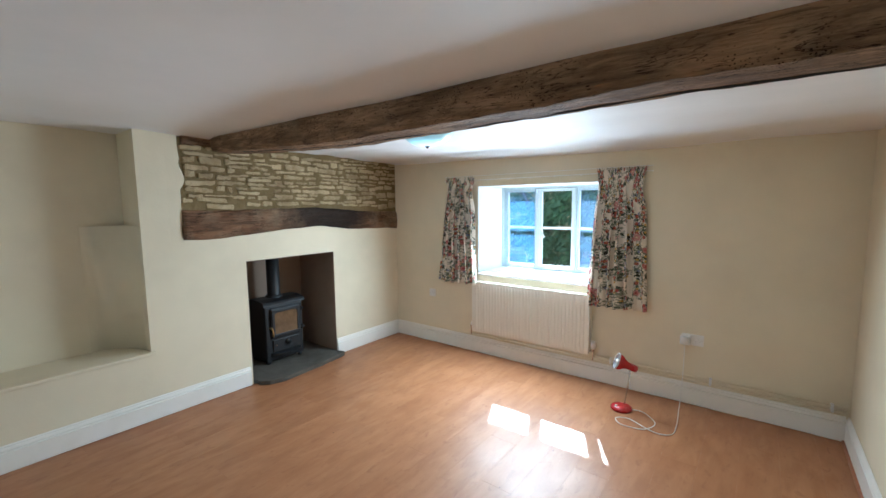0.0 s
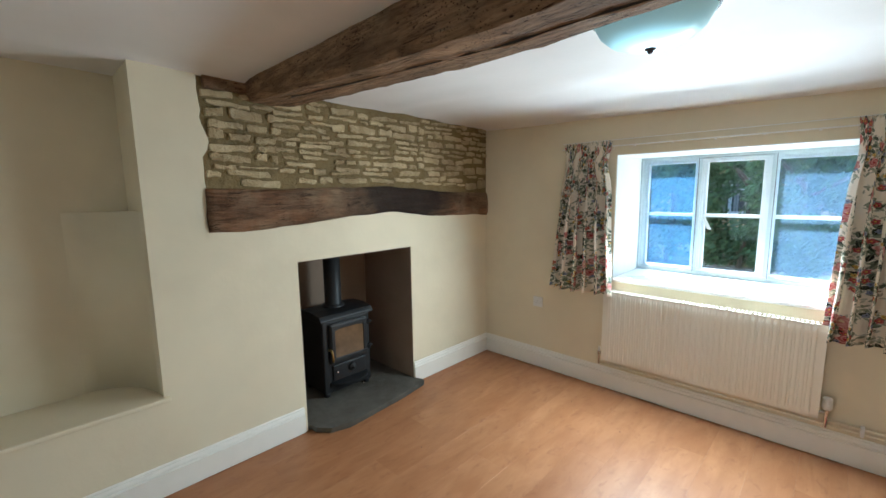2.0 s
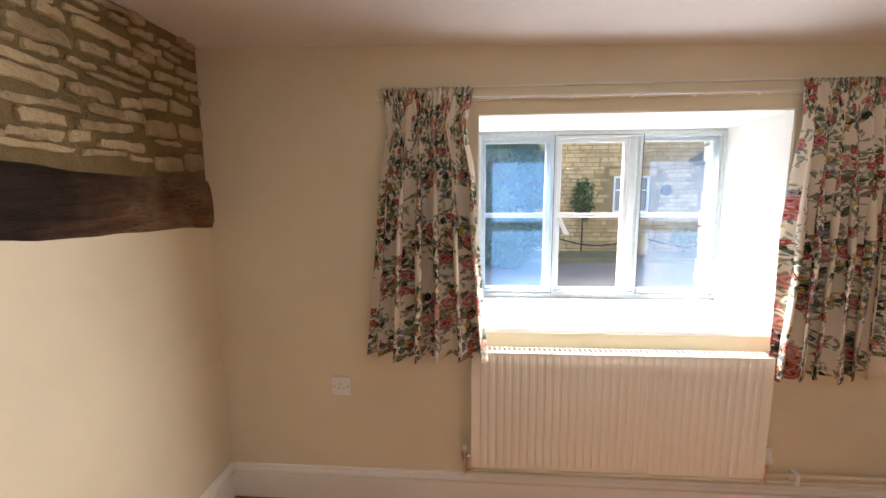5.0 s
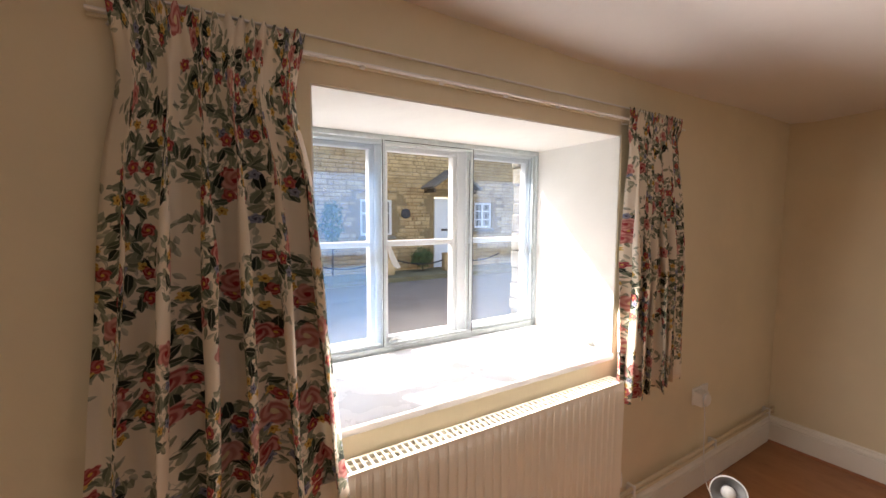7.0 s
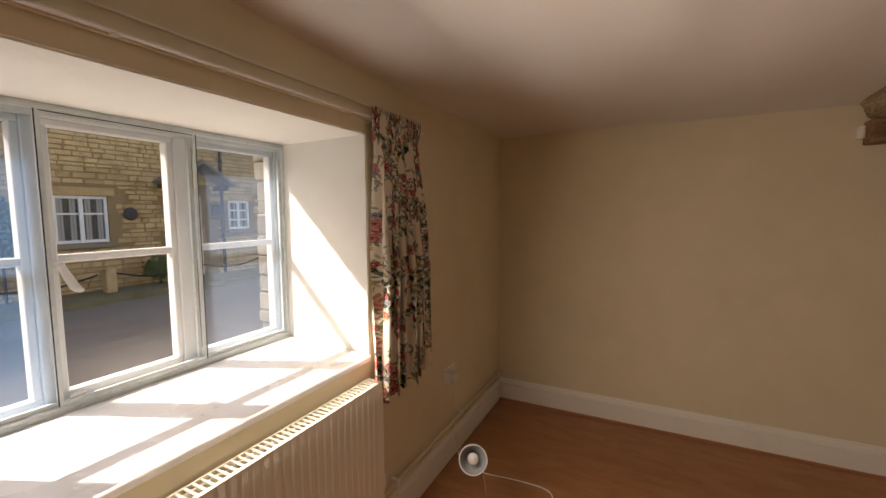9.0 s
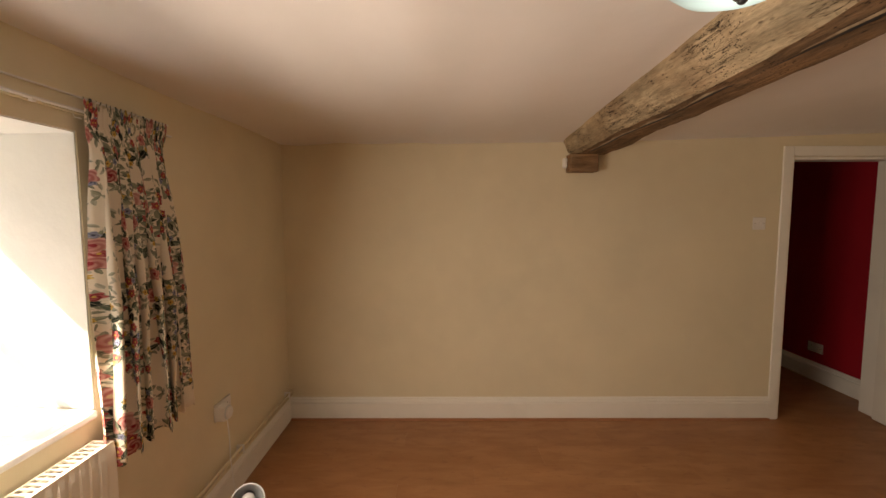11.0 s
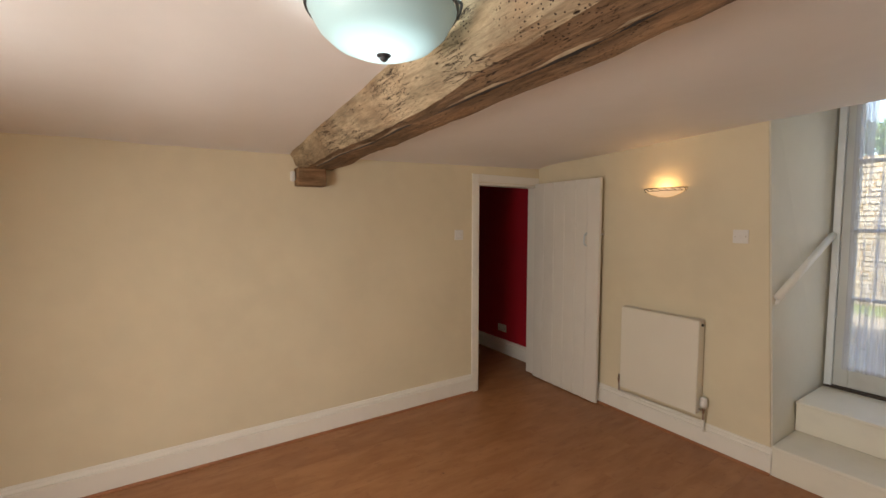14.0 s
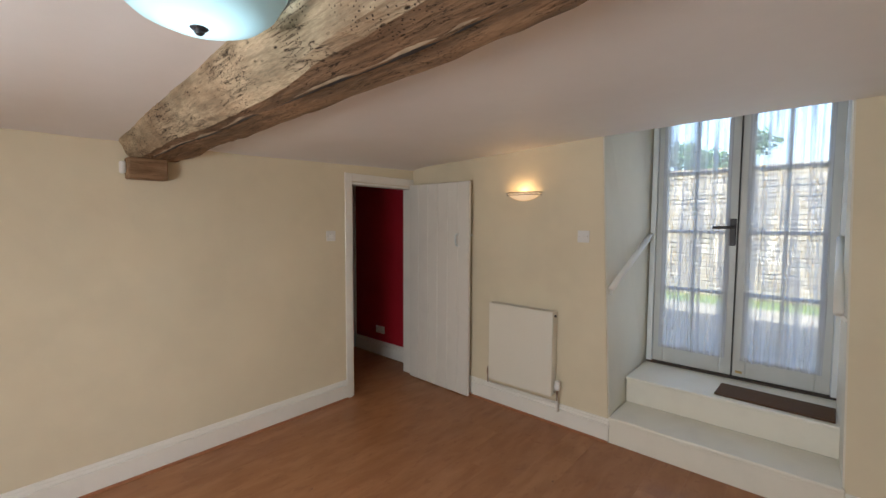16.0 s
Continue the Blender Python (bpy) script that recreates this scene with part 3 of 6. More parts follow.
def ceiling_z(x, y):
    i = max(k for k in range(len(HX) - 1) if HX[k] <= max(x, HX[0]))
    j = max(k for k in range(len(HY) - 1) if HY[k] <= max(y, HY[0]))
    u = min(1, max(0, (x - HX[i]) / (HX[i + 1] - HX[i])))
    v = min(1, max(0, (y - HY[j]) / (HY[j + 1] - HY[j])))
    a = HZ[i][j] * (1 - v) + HZ[i][j + 1] * v
    b = HZ[i + 1][j] * (1 - v) + HZ[i + 1][j + 1] * v
    edge = min(x + 3.42, 0.59 - x, 3.825 - y)
    lump = 0.006 * noise.noise((x * 1.5, y * 1.5, 3)) + 0.016 * noise.noise((x * 1.1, y * 4.5, 8)) * min(1, max(0, (y - 1.6) / 1.2))
    return a * (1 - u) + b * u + lump - 0.022 * math.exp(-max(0, edge) / 0.06)


def build_ceiling():
    bm = bmesh.new()
    xs = np.linspace(-3.80, 0.66, 110)
    ys = np.linspace(-0.475, 3.87, 110)
    low = [[bm.verts.new((x, y, ceiling_z(x, y))) for y in ys] for x in xs]
    for i in range(len(xs) - 1):
        for j in range(len(ys) - 1):
            bm.faces.new((low[i][j], low[i][j + 1], low[i + 1][j + 1], low[i + 1][j]))
    for f in bm.faces:
        f.smooth = True
    box(bm, -3.80, 0.66, -0.475, 3.87, 2.30, 2.60)
    structure("ceiling", bm, M_CEIL, "uneven white-painted plaster cottage ceiling", "ceiling")


def build_walls():
    top = 2.5
    bm = bmesh.new()
    box(bm, -4.2, WX0, YN, 4.50, -0.1, top)
    for f in box(bm, WX1, 0.72, YN, 4.50, -0.1, top):
        for v in f.verts:
            if v.co.x < 0 and v.co.y > 4:
                v.co.x = WX1 + 0.055
    box(bm, WX0, WX1 + 0.055, YN + 0.002, 4.498, -0.1, 0.832)
    box(bm, WX0, WX1 + 0.055, YN + 0.002, 4.498, WZ1, top)
    box(bm, WX0, WX1, YN, YN + 0.002, -0.1, 0.832)
    box(bm, WX0, WX1, YN, YN + 0.002, WZ1, top)
    structure("wall_north", bm, M_WALL, "thick cream plastered wall with deep window recess", "wall")
    bm = bmesh.new()
    box(bm, XE, 0.71, 0.275, YN, -0.1, top)
    box(bm, XE, 0.71, -0.485, 0.275, 1.89, top)
    box(bm, XE, 0.71, -0.62, -0.485, -0.1, top)
    structure("wall_east", bm, M_WALL, "cream plastered wall with a doorway to the hall", "wall")
    bm = bmesh.new()
    for f in box(bm, -1.385, XE, -1.40, YS, -0.1, top):
        for v in f.verts:
            if v.co.x < -1 and v.co.z > 1 and v.co.y > -1:
                v.co.x = -1.265
    for f in box(bm, -4.2, -2.575, -1.40, YS, -0.1, top):
        for v in f.verts:
            if v.co.x > -3 and v.co.z > 1 and v.co.y > -1:
                v.co.x = -2.510
    structure("wall_south", bm, M_WALL, "cream plastered wall with recessed garden doors", "wall")
    bm = bmesh.new()
    box(bm, -2.575, -1.385, -1.40, YS - 0.02, 2.52, 2.7)
    structure("recess_ceiling", bm, M_CEIL, "white plaster over the garden door recess", "ceiling")
    bm = bmesh.new()
    # chimney breast with the fireplace opening, and the alcove beside it
    box(bm, -4.15, XW, 1.235, 1.975, -0.1, 1.32)
    box(bm, -4.15, XW, 2.89, YN, -0.1, 1.32)
    box(bm, -4.15, XW, 1.975, 2.89, 1.095, 1.32)
    box(bm, -4.15, XW, 1.235, 1.50, 1.32, top)
    box(bm, -4.15, XW - 0.03, 1.50, YN, 1.32, top)
    box(bm, -4.15, XW, -0.475, 1.235, -0.1, 0.49)
    box(bm, -4.15, -3.77, -0.475, 1.235, 0.49, top)
    structure("wall_west", bm, M_WALL, "cream plastered chimney wall with a deep alcove", "wall")
    bm = bmesh.new()
    curve = [(-3.425, 1.2345), (-3.49, 1.226), (-3.56, 1.208), (-3.62, 1.184), (-3.675, 1.148), (-3.72, 1.10), (-3.75, 1.04), (-3.7695, 0.97)]
    rows = [[bm.verts.new((x, y, z)) for x, y in curve] for z in (0.513, 1.43)]
    for i in range(len(curve) - 1):
        bm.faces.new((rows[0][i], rows[0][i + 1], rows[1][i + 1], rows[1][i])).smooth = True
    corner = [bm.verts.new((-3.7695, 1.2345, z)) for z in (0.513, 1.43)]
    bm.faces.new([*rows[1], corner[1]])
    bm.faces.new([*rows[0][::-1], corner[0]])
    structure("alcove_ledge", bm, M_WALL, "cream plastered ledge in the alcove corner", "ledge")
    structure("alcove_shelf", rounded(-3.77, XW + 0.022, -0.475, 1.262, 0.488, 0.512, 0.006), M_WALL, "cream painted alcove shelf with a rounded lip", "shelf")


def build_fireplace():
    lining = tagged(new("fireplace_lining"), "brown rendered fireplace opening", "fireplace", "", "structure")
    for name, b in (("back", (-4.05, -4.02, 1.98, 2.885, 0.0, 1.10)), ("side", (-4.02, XW - 0.002, 1.976, 1.979, 0.0, 1.093)),
                    ("side", (-4.02, XW - 0.002, 2.886, 2.889, 0.0, 1.093)), ("soffit", (-4.02, XW - 0.002, 1.979, 2.886, 1.091, 1.094))):
        bm = bmesh.new()
        box(bm, *b)
        part(name, bm, M_FIREBACK, lining)
    bm = bmesh.new()
    front = [(-3.405, 1.995), (-3.355, 1.997), (-3.275, 2.06), (-3.240, 2.18), (-3.250, 2.32), (-3.262, 2.45), (-3.272, 2.60), (-3.293, 2.75), (-3.318, 2.905), (-3.35, 2.915), (-3.405, 2.89)]
    outline = [(-4.02, 1.982), (-3.412, 1.982), *front, (-3.412, 2.882), (-4.02, 2.882)]
    lo = [bm.verts.new((x, y, 0.002)) for x, y in outline]
    hi = [bm.verts.new((x + (0.006 if x > -3.4 else 0), y, 0.040 + 0.003 * math.sin(9 * y))) for x, y in outline]
    bm.faces.new(lo[::-1])
    bm.faces.new(hi)
    for i in range(len(lo)):
        j = (i + 1) % len(lo)
        bm.faces.new((lo[i], lo[j], hi[j], hi[i]))
    tagged(mesh_ob("hearth_slab", bm, M_SLATE), "worn grey stone hearth slab under the stove", "hearth")


def skirting(name, a, b, inward, bead=False):
    low = 0.0 if bead else 0.005
    prof = ((0, low), (0.019, low), (0.019, 0.124), (0.008, 0.128), (0.008, 0.134), (0.020, 0.140), (0.017, 0.148), (0.009, 0.156), (0.010, 0.161), (0.005, 0.167), (0, 0.168))
    ob = structure(name, extrude_profile(prof, a, b, inward), M_WHITE, "white gloss-painted moulded skirting board", "skirting")
    if bead:
        n = Vector(inward) * 0.018
        pr = ((0, 0), (0.015, 0), (0.014, 0.007), (0.008, 0.013), (0, 0.015))
        part("beading", extrude_profile(pr, Vector(a) + n, Vector(b) + n, inward), M_BEAD, ob, "reddish wood scotia beading")


def build_skirting():
    skirting("baseboard_west_1", (XW, -0.475, 0), (XW, 1.955, 0), (1, 0, 0))
    skirting("baseboard_west_2", (XW, 2.892, 0), (XW, YN, 0), (1, 0, 0))
    skirting("baseboard_north", (XW + 0.018, YN, 0), (XE - 0.018, YN, 0), (0, -1, 0))
    skirting("baseboard_east", (XE, 0.335, 0), (XE, YN, 0), (-1, 0, 0), True)
    skirting("baseboard_south_1", (-1.385, YS, 0), (XE - 0.02, YS, 0), (0, 1, 0), True)
    skirting("baseboard_south_2", (XW + 0.018, YS, 0), (-2.575, YS, 0), (0, 1, 0), True)
    skirting("baseboard_hall", (0.72, -0.640, 0), (1.75, -0.640, 0), (0, 1, 0))


def build_floor():
    bm = bmesh.new()
    box(bm, -4.2, 2.9, -1.0, 4.4, -0.12, -0.009)
    fl = structure("floor", bm, M_BEAD, "wood laminate floor of long boards", "floor")
    w, ln, g = 0.193, 1.29, 0.00015
    cache = {}
    x = XW - 0.02
    row = 0
    while x < XE + 0.02:
        x1 = min(x + w, XE + 0.02)
        y = -0.49 - (row * 0.43) % ln
        while y < YN + 0.02:
            a, b = max(y, -0.49), min(y + ln, YN + 0.02)
            if b - a > 0.05:
                key = (round(x1 - x, 4), round(b - a, 4))
                if key not in cache:
                    bm = bmesh.new()
                    fs = box(bm, g, key[0] - g, g, key[1] - g, -0.008, 0.0)
                    cache[key] = bm
                    me = bpy.data.meshes.new("floorboard")
                    bmesh.ops.bevel(bm, geom=[e for e in bm.edges if all(v.co.z > -0.001 for v in e.verts)], offset=0.0003, segments=1, affect="EDGES")
                    bmesh.ops.recalc_face_normals(bm, faces=bm.faces[:])
                    bm.to_mesh(me)
                    bm.free()
                    me.materials.append(M_FLOOR)
                    cache[key] = me
                ob = new("floorboard", cache[key])
                ob.parent = fl
                ob.location = (x, a, 0)
            y += ln
        x += w
        row += 1
    bm = bmesh.new()
    box(bm, XE + 0.021, 2.9, -0.64, 1.2, -0.008, -0.001)
    part("hall_boards", bm, M_FLOOR, fl)


def build_beam():
    """A long hand-hewn beam, crooked and chamfered."""
    bm = bmesh.new()
    n = 70
    rings = []
    for i in range(n + 1):
        u = i / n
        x = -3.43 + u * (0.59 + 3.43)
        cs = 1.745 - 0.190 * u + 0.012 * noise.noise((x * 1.7, 0, 1))
        cn = 2.025 - 0.150 * u + 0.015 * noise.noise((x * 1.9, 4, 1))
        cb = float(np.interp(u, [0, 0.43, 0.55, 0.65, 0.87, 1.0], [1.995, 1.905, 1.850, 1.825, 1.812, 1.815])) + 0.012 * noise.noise((x * 2.1, 6, 1))
        z0 = 2.0 - 0.102 * min(1, u / 0.42) ** 0.8 + 0.007 * noise.noise((x * 2.3, 9, 2))
        zt = ceiling_z(x, 1.8) + 0.03
        j = lambda k: 0.007 * noise.noise((x * 4.0, k * 3.1, 5)) + 0.004 * noise.noise((x * 13.0, k * 3.1, 7)) + 0.003 * noise.noise((x * 31.0, k * 3.1, 9))
        sec = [(cs + j(0), zt), (cs - 0.004 + j(1), z0 + 0.10), (cs + j(2), z0 + 0.03), (cs + 0.020 + j(3), z0 + 0.004 + j(4)), (cs + 0.07 + j(12), z0 + 0.002 + j(13)), (cs + 0.12, z0 - 0.002 + j(5)),
               (cb - 0.012 + j(6), z0 + 0.004 + j(7)), (cb + 0.014 + j(8), z0 + 0.022 + j(14)), (cn - 0.026 + j(9), z0 + 0.075 + j(10)), (cn + j(11), zt)]
        rings.append([bm.verts.new((x, y, z)) for y, z in sec])
    for a, b in zip(rings, rings[1:]):
        for k in range(len(a) - 1):
            f = bm.faces.new((a[k], a[k + 1], b[k + 1], b[k]))
            f.smooth = True
        bm.faces.new((a[0], b[0], b[-1], a[-1]))
        for k in (2, 3, 6, 7):
            bm.edges.get((a[k], b[k])).smooth = False
    bm.faces.new(rings[0])
    bm.faces.new(rings[-1][::-1])
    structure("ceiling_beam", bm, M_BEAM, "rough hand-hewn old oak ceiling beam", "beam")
    beam = bpy.data.objects["ceiling_beam"]
    strip, gap = bmesh.new(), bmesh.new()
    for mesh, lift, widths, name, mat in ((strip, 0.0, (0.003, 0.009, 0.015), "split_edge", M_SAP), (gap, -0.0005, (-0.004, -0.001, 0.004), "split_crack", M_SEAL)):
        prev = None
        for i in range(121):
            u = 0.10 + 0.86 * i / 120
            x = -3.43 + u * (0.59 + 3.43)
            y = 1.812 - 0.065 * u + 0.014 * noise.noise((x * 1.3, 2, 7)) + 0.006 * noise.noise((x * 6.0, 3, 7))
            z = 2.0 - 0.102 * min(1, u / 0.42) ** 0.8 + 0.007 * noise.noise((x * 2.3, 9, 2)) - 0.002 + lift
            full = max(0.0, min(1.0, 0.5 + 2.4 * noise.noise((x * 3.1, 8, 1)) + 0.8 * noise.noise((x * 14, 5, 1)))) * min(1, i / 8, (120 - i) / 8)
            drop = (0.007 * full - 0.004) if name == "split_edge" else (0.003 * full)
            cur = [mesh.verts.new(p) for p in ((x, y + widths[0], z + 0.012), (x, y + widths[1] * (0.4 + full), z - drop), (x, y + widths[2] * (0.5 + full), z + 0.012))]
            if prev:
                for k in range(2):
                    mesh.faces.new((prev[k], prev[k + 1], cur[k + 1], cur[k])).smooth = True
            prev = cur
        part(name, mesh, mat, beam, "pale splintered edge along the split" if name == "split_edge" else "dark drying crack")
    t = thing("beam_corbel", "small worn wooden corbel under the beam end", "corbel", (XE, 1.748, 1.795))
    part("block", rounded(-0.105, 0.004, -0.098, 0.092, -0.016, 0.105, 0.007), M_CORBEL, t, "square brown wooden block")
    part("plaster_dab", rounded(-0.045, 0.004, 0.093, 0.120, 0.015, 0.085, 0.010, 3), M_REVEAL, t, "dab of white filler")


def lintel_bottom(y):
    pts = ((1.50, 1.315), (1.7, 1.306), (1.95, 1.315), (2.2, 1.338), (2.45, 1.362), (2.72, 1.368), (2.95, 1.335), (3.15, 1.315), (3.4, 1.312), (3.6, 1.305), (3.83, 1.290))
    return float(np.interp(y, [p[0] for p in pts], [p[1] for p in pts]))


def lintel_top(y):
    return float(np.interp(y, [1.5, 1.9, 2.3, 2.7, 3.1, 3.5, 3.83], [1.535, 1.532, 1.548, 1.552, 1.520, 1.500, 1.492]))


def build_lintel():
    bm = bmesh.new()
    rings = []
    for i in range(61):
        y = 1.505 + (YN - 1.505) * i / 60
        j = lambda k: 0.005 * noise.noise((y * 7, k * 2.3, 11)) + 0.006 * noise.noise((y * 2.2, k * 5.3, 4))
        b, t = lintel_bottom(y) + j(0) * 1.5, lintel_top(y) + j(1) * 1.5
        sec = [(-3.46, t), (XW + 0.004 + j(2), t - 0.004), (XW + 0.014 + j(3), t - 0.03), (XW + 0.016 + j(4), (t + b) / 2), (XW + 0.014 + j(5), b + 0.03), (XW + 0.003, b), (-3.46, b)]
        rings.append([bm.verts.new((x, y, z)) for x, z in sec])
    for a, b in zip(rings, rings[1:]):
        for k in range(len(a)):
            f = bm.faces.new((a[k], a[(k + 1) % 7], b[(k + 1) % 7], b[k]))
            f.smooth = True
    bm.faces.new(rings[0])
    bm.faces.new(rings[-1][::-1])
    tagged(mesh_ob("fireplace_lintel", bm, M_LINTEL), "sooty old oak bressumer over the fireplace", "lintel")
    # plaster edge under and beside the lintel
    bm = bmesh.new()
    for i in range(60):
        y0, y1 = 1.50 + 2.325 * i / 60, 1.50 + 2.325 * (i + 1) / 60
        z0, z1 = lintel_bottom(y0) - 0.001 + 0.004 * noise.noise((y0 * 11, 1, 1)), lintel_bottom(y1) - 0.001 + 0.004 * noise.noise((y1 * 11, 1, 1))
        vs = [bm.verts.new(p) for p in ((XW + 0.003, y0, 1.28), (XW + 0.003, y1, 1.28), (XW + 0.003, y1, z1), (XW + 0.003, y0, z0), (XW - 0.03, y0, 1.28), (XW - 0.03, y1, 1.28), (XW - 0.03, y1, z1), (XW - 0.03, y0, z0))]
        for f in ((0, 1, 2, 3), (4, 7, 6, 5), (3, 2, 6, 7), (0, 4, 5, 1)):
            bm.faces.new([vs[k] for k in f])
    structure("plaster_edge", bm, M_WALL, "ragged cream plaster edge under the lintel", "plaster")


def build_stonework():
    """Exposed rubble panel above the lintel: mortar bed with single stones proud of it."""
    rng = random.Random(7)
    bm = bmesh.new()
    box(bm, XW - 0.028, XW - 0.008, 1.50, YN, 1.48, 2.2)
    panel = structure("stone_panel", bm, M_MORTAR, "exposed limestone rubble wall in brown mortar", "stone wall")
    edges = [1.515]
    while edges[-1] < YN - 0.30:
        edges.append(edges[-1] + rng.uniform(0.28, 0.62))
    edges[-1] = YN - 0.006
    for a, b in zip(edges, edges[1:]):
        z = 1.538 + rng.uniform(0.0, 0.02) + (0.016 if 2.1 < a < 2.9 else 0) - (0.035 if a > 3.1 else 0)
        last = b > YN - 0.05
        while z < 2.12:
            h = rng.choice((0.022, 0.028, 0.034, 0.040, 0.047, 0.058)) * (1.7 if last and rng.random() < 0.4 else 1.0)
            y = max(1.512 + rng.uniform(0, 0.02), a + rng.uniform(-0.05, 0.05))
            while y < b - 0.03:
                ln = rng.uniform(0.07, 0.25) * (0.7 if last else 1.0)
                y1 = min(y + ln, b + rng.uniform(-0.012, 0.03), YN - 0.004)
                zz = z + rng.uniform(-0.007, 0.007)
                if y1 - y > 0.035 and zz + h < ceiling_z(XW, y) + 0.03 and y > 1.508 and rng.random() > 0.06:
                    one_stone(panel, rng, y, y1, zz, zz + h * rng.uniform(0.88, 1.10))
                y = y1 + rng.uniform(0.004, 0.020)
            z += h + rng.uniform(0.005, 0.011)
    bm = rounded(XW - 0.02, XW + 0.012, 1.535, 1.752, 2.035, 2.14, 0.008, 2)
    part("beam_pad", bm, M_LINTEL, panel, "dark oak pad beside the beam end")


def one_stone(panel, rng, y0, y1, z0, z1):
    """One rough-split stone: crooked four-sided outline with broken edges and a tilted face."""
    bm = bmesh.new()
    cy, cz, ry, rz = (y0 + y1) / 2, (z0 + z1) / 2, (y1 - y0) / 2, (z1 - z0) / 2
    tilt = rng.uniform(-0.06, 0.06)
    corners = []
    for sy, sz in ((-1, -1), (1, -1), (1, 1), (-1, 1)):
        corners.append((sy * ry * rng.uniform(0.86, 1.0), sz * rz * rng.uniform(0.48, 1.08)))
    outline = []
    for (ay, az), (by, bz) in zip(corners, corners[1:] + corners[:1]):
        steps = max(2, min(7, int(abs(by - ay) / 0.022) + 1))
        for q in range(steps):
            f = (q + rng.uniform(-0.25, 0.25) * (q > 0)) / steps
            cut = 0.86 if q == 0 else 1.0
            jz = rng.uniform(-0.0050, 0.0040)
            outline.append(((ay + (by - ay) * f) * (0.97 if q == 0 else 1) + rng.uniform(-0.002, 0.002), (az + (bz - az) * f) * cut + jz))
    k = len(outline)
    proud, lean, turn = rng.uniform(0.0005, 0.0065), rng.uniform(-0.09, 0.09), rng.uniform(-0.025, 0.025)
    rings = [[], [], []]
    for dy, dz in outline:
        dz += tilt * dy
        face = proud + lean * dz + turn * dy
        inset = rng.uniform(0.002, 0.007)
        length = math.hypot(dy, dz) or 1.0
        s2 = max(0.4, 1 - inset / length)
        for ring, (scale, x) in zip(rings, ((1.0, XW - 0.015), (1.0, XW - 0.006 + face * 0.6), (s2, XW + face + rng.uniform(-0.0025, 0.0025)))):
            ring.append(bm.verts.new((x, dy * scale, dz * scale)))
    mid = bm.verts.new((XW + proud + rng.uniform(0.0, 0.004), rng.uniform(-0.3, 0.3) * ry, rng.uniform(-0.2, 0.2) * rz))
    for a, b in zip(rings, rings[1:]):
        for i in range(k):
            bm.faces.new((a[i], a[(i + 1) % k], b[(i + 1) % k], b[i]))
    for i in range(k):
        bm.faces.new((rings[2][i], rings[2][(i + 1) % k], mid))
    ob = part("stone", bm, M_STONE, panel)
    ob.location = (0, cy, cz)


def build_stone_edge():
    """Ragged plaster rim at the side of the stone panel."""
    bm = bmesh.new()
    rows = 26
    prev = None
    for i in range(rows + 1):
        z = 1.30 + (2.16 - 1.30) * i / rows
        w = 1.505 + 0.012 * noise.noise((z * 9, 3, 3)) + (0.035 if 1.72 < z < 1.95 else 0.0) * (0.5 + 0.5 * math.sin((z - 1.72) * 27))
        cur = [bm.verts.new(p) for p in ((XW + 0.0003, 1.42, z), (XW + 0.003, w, z), (XW - 0.012, w + 0.008, z))]
        if prev:
            for k in range(2):
                bm.faces.new((prev[k], prev[k + 1], cur[k + 1], cur[k]))
        prev = cur
    structure("plaster_rim", bm, M_WALL, "ragged cream plaster rim beside the stonework", "plaster")


# ---- window ----


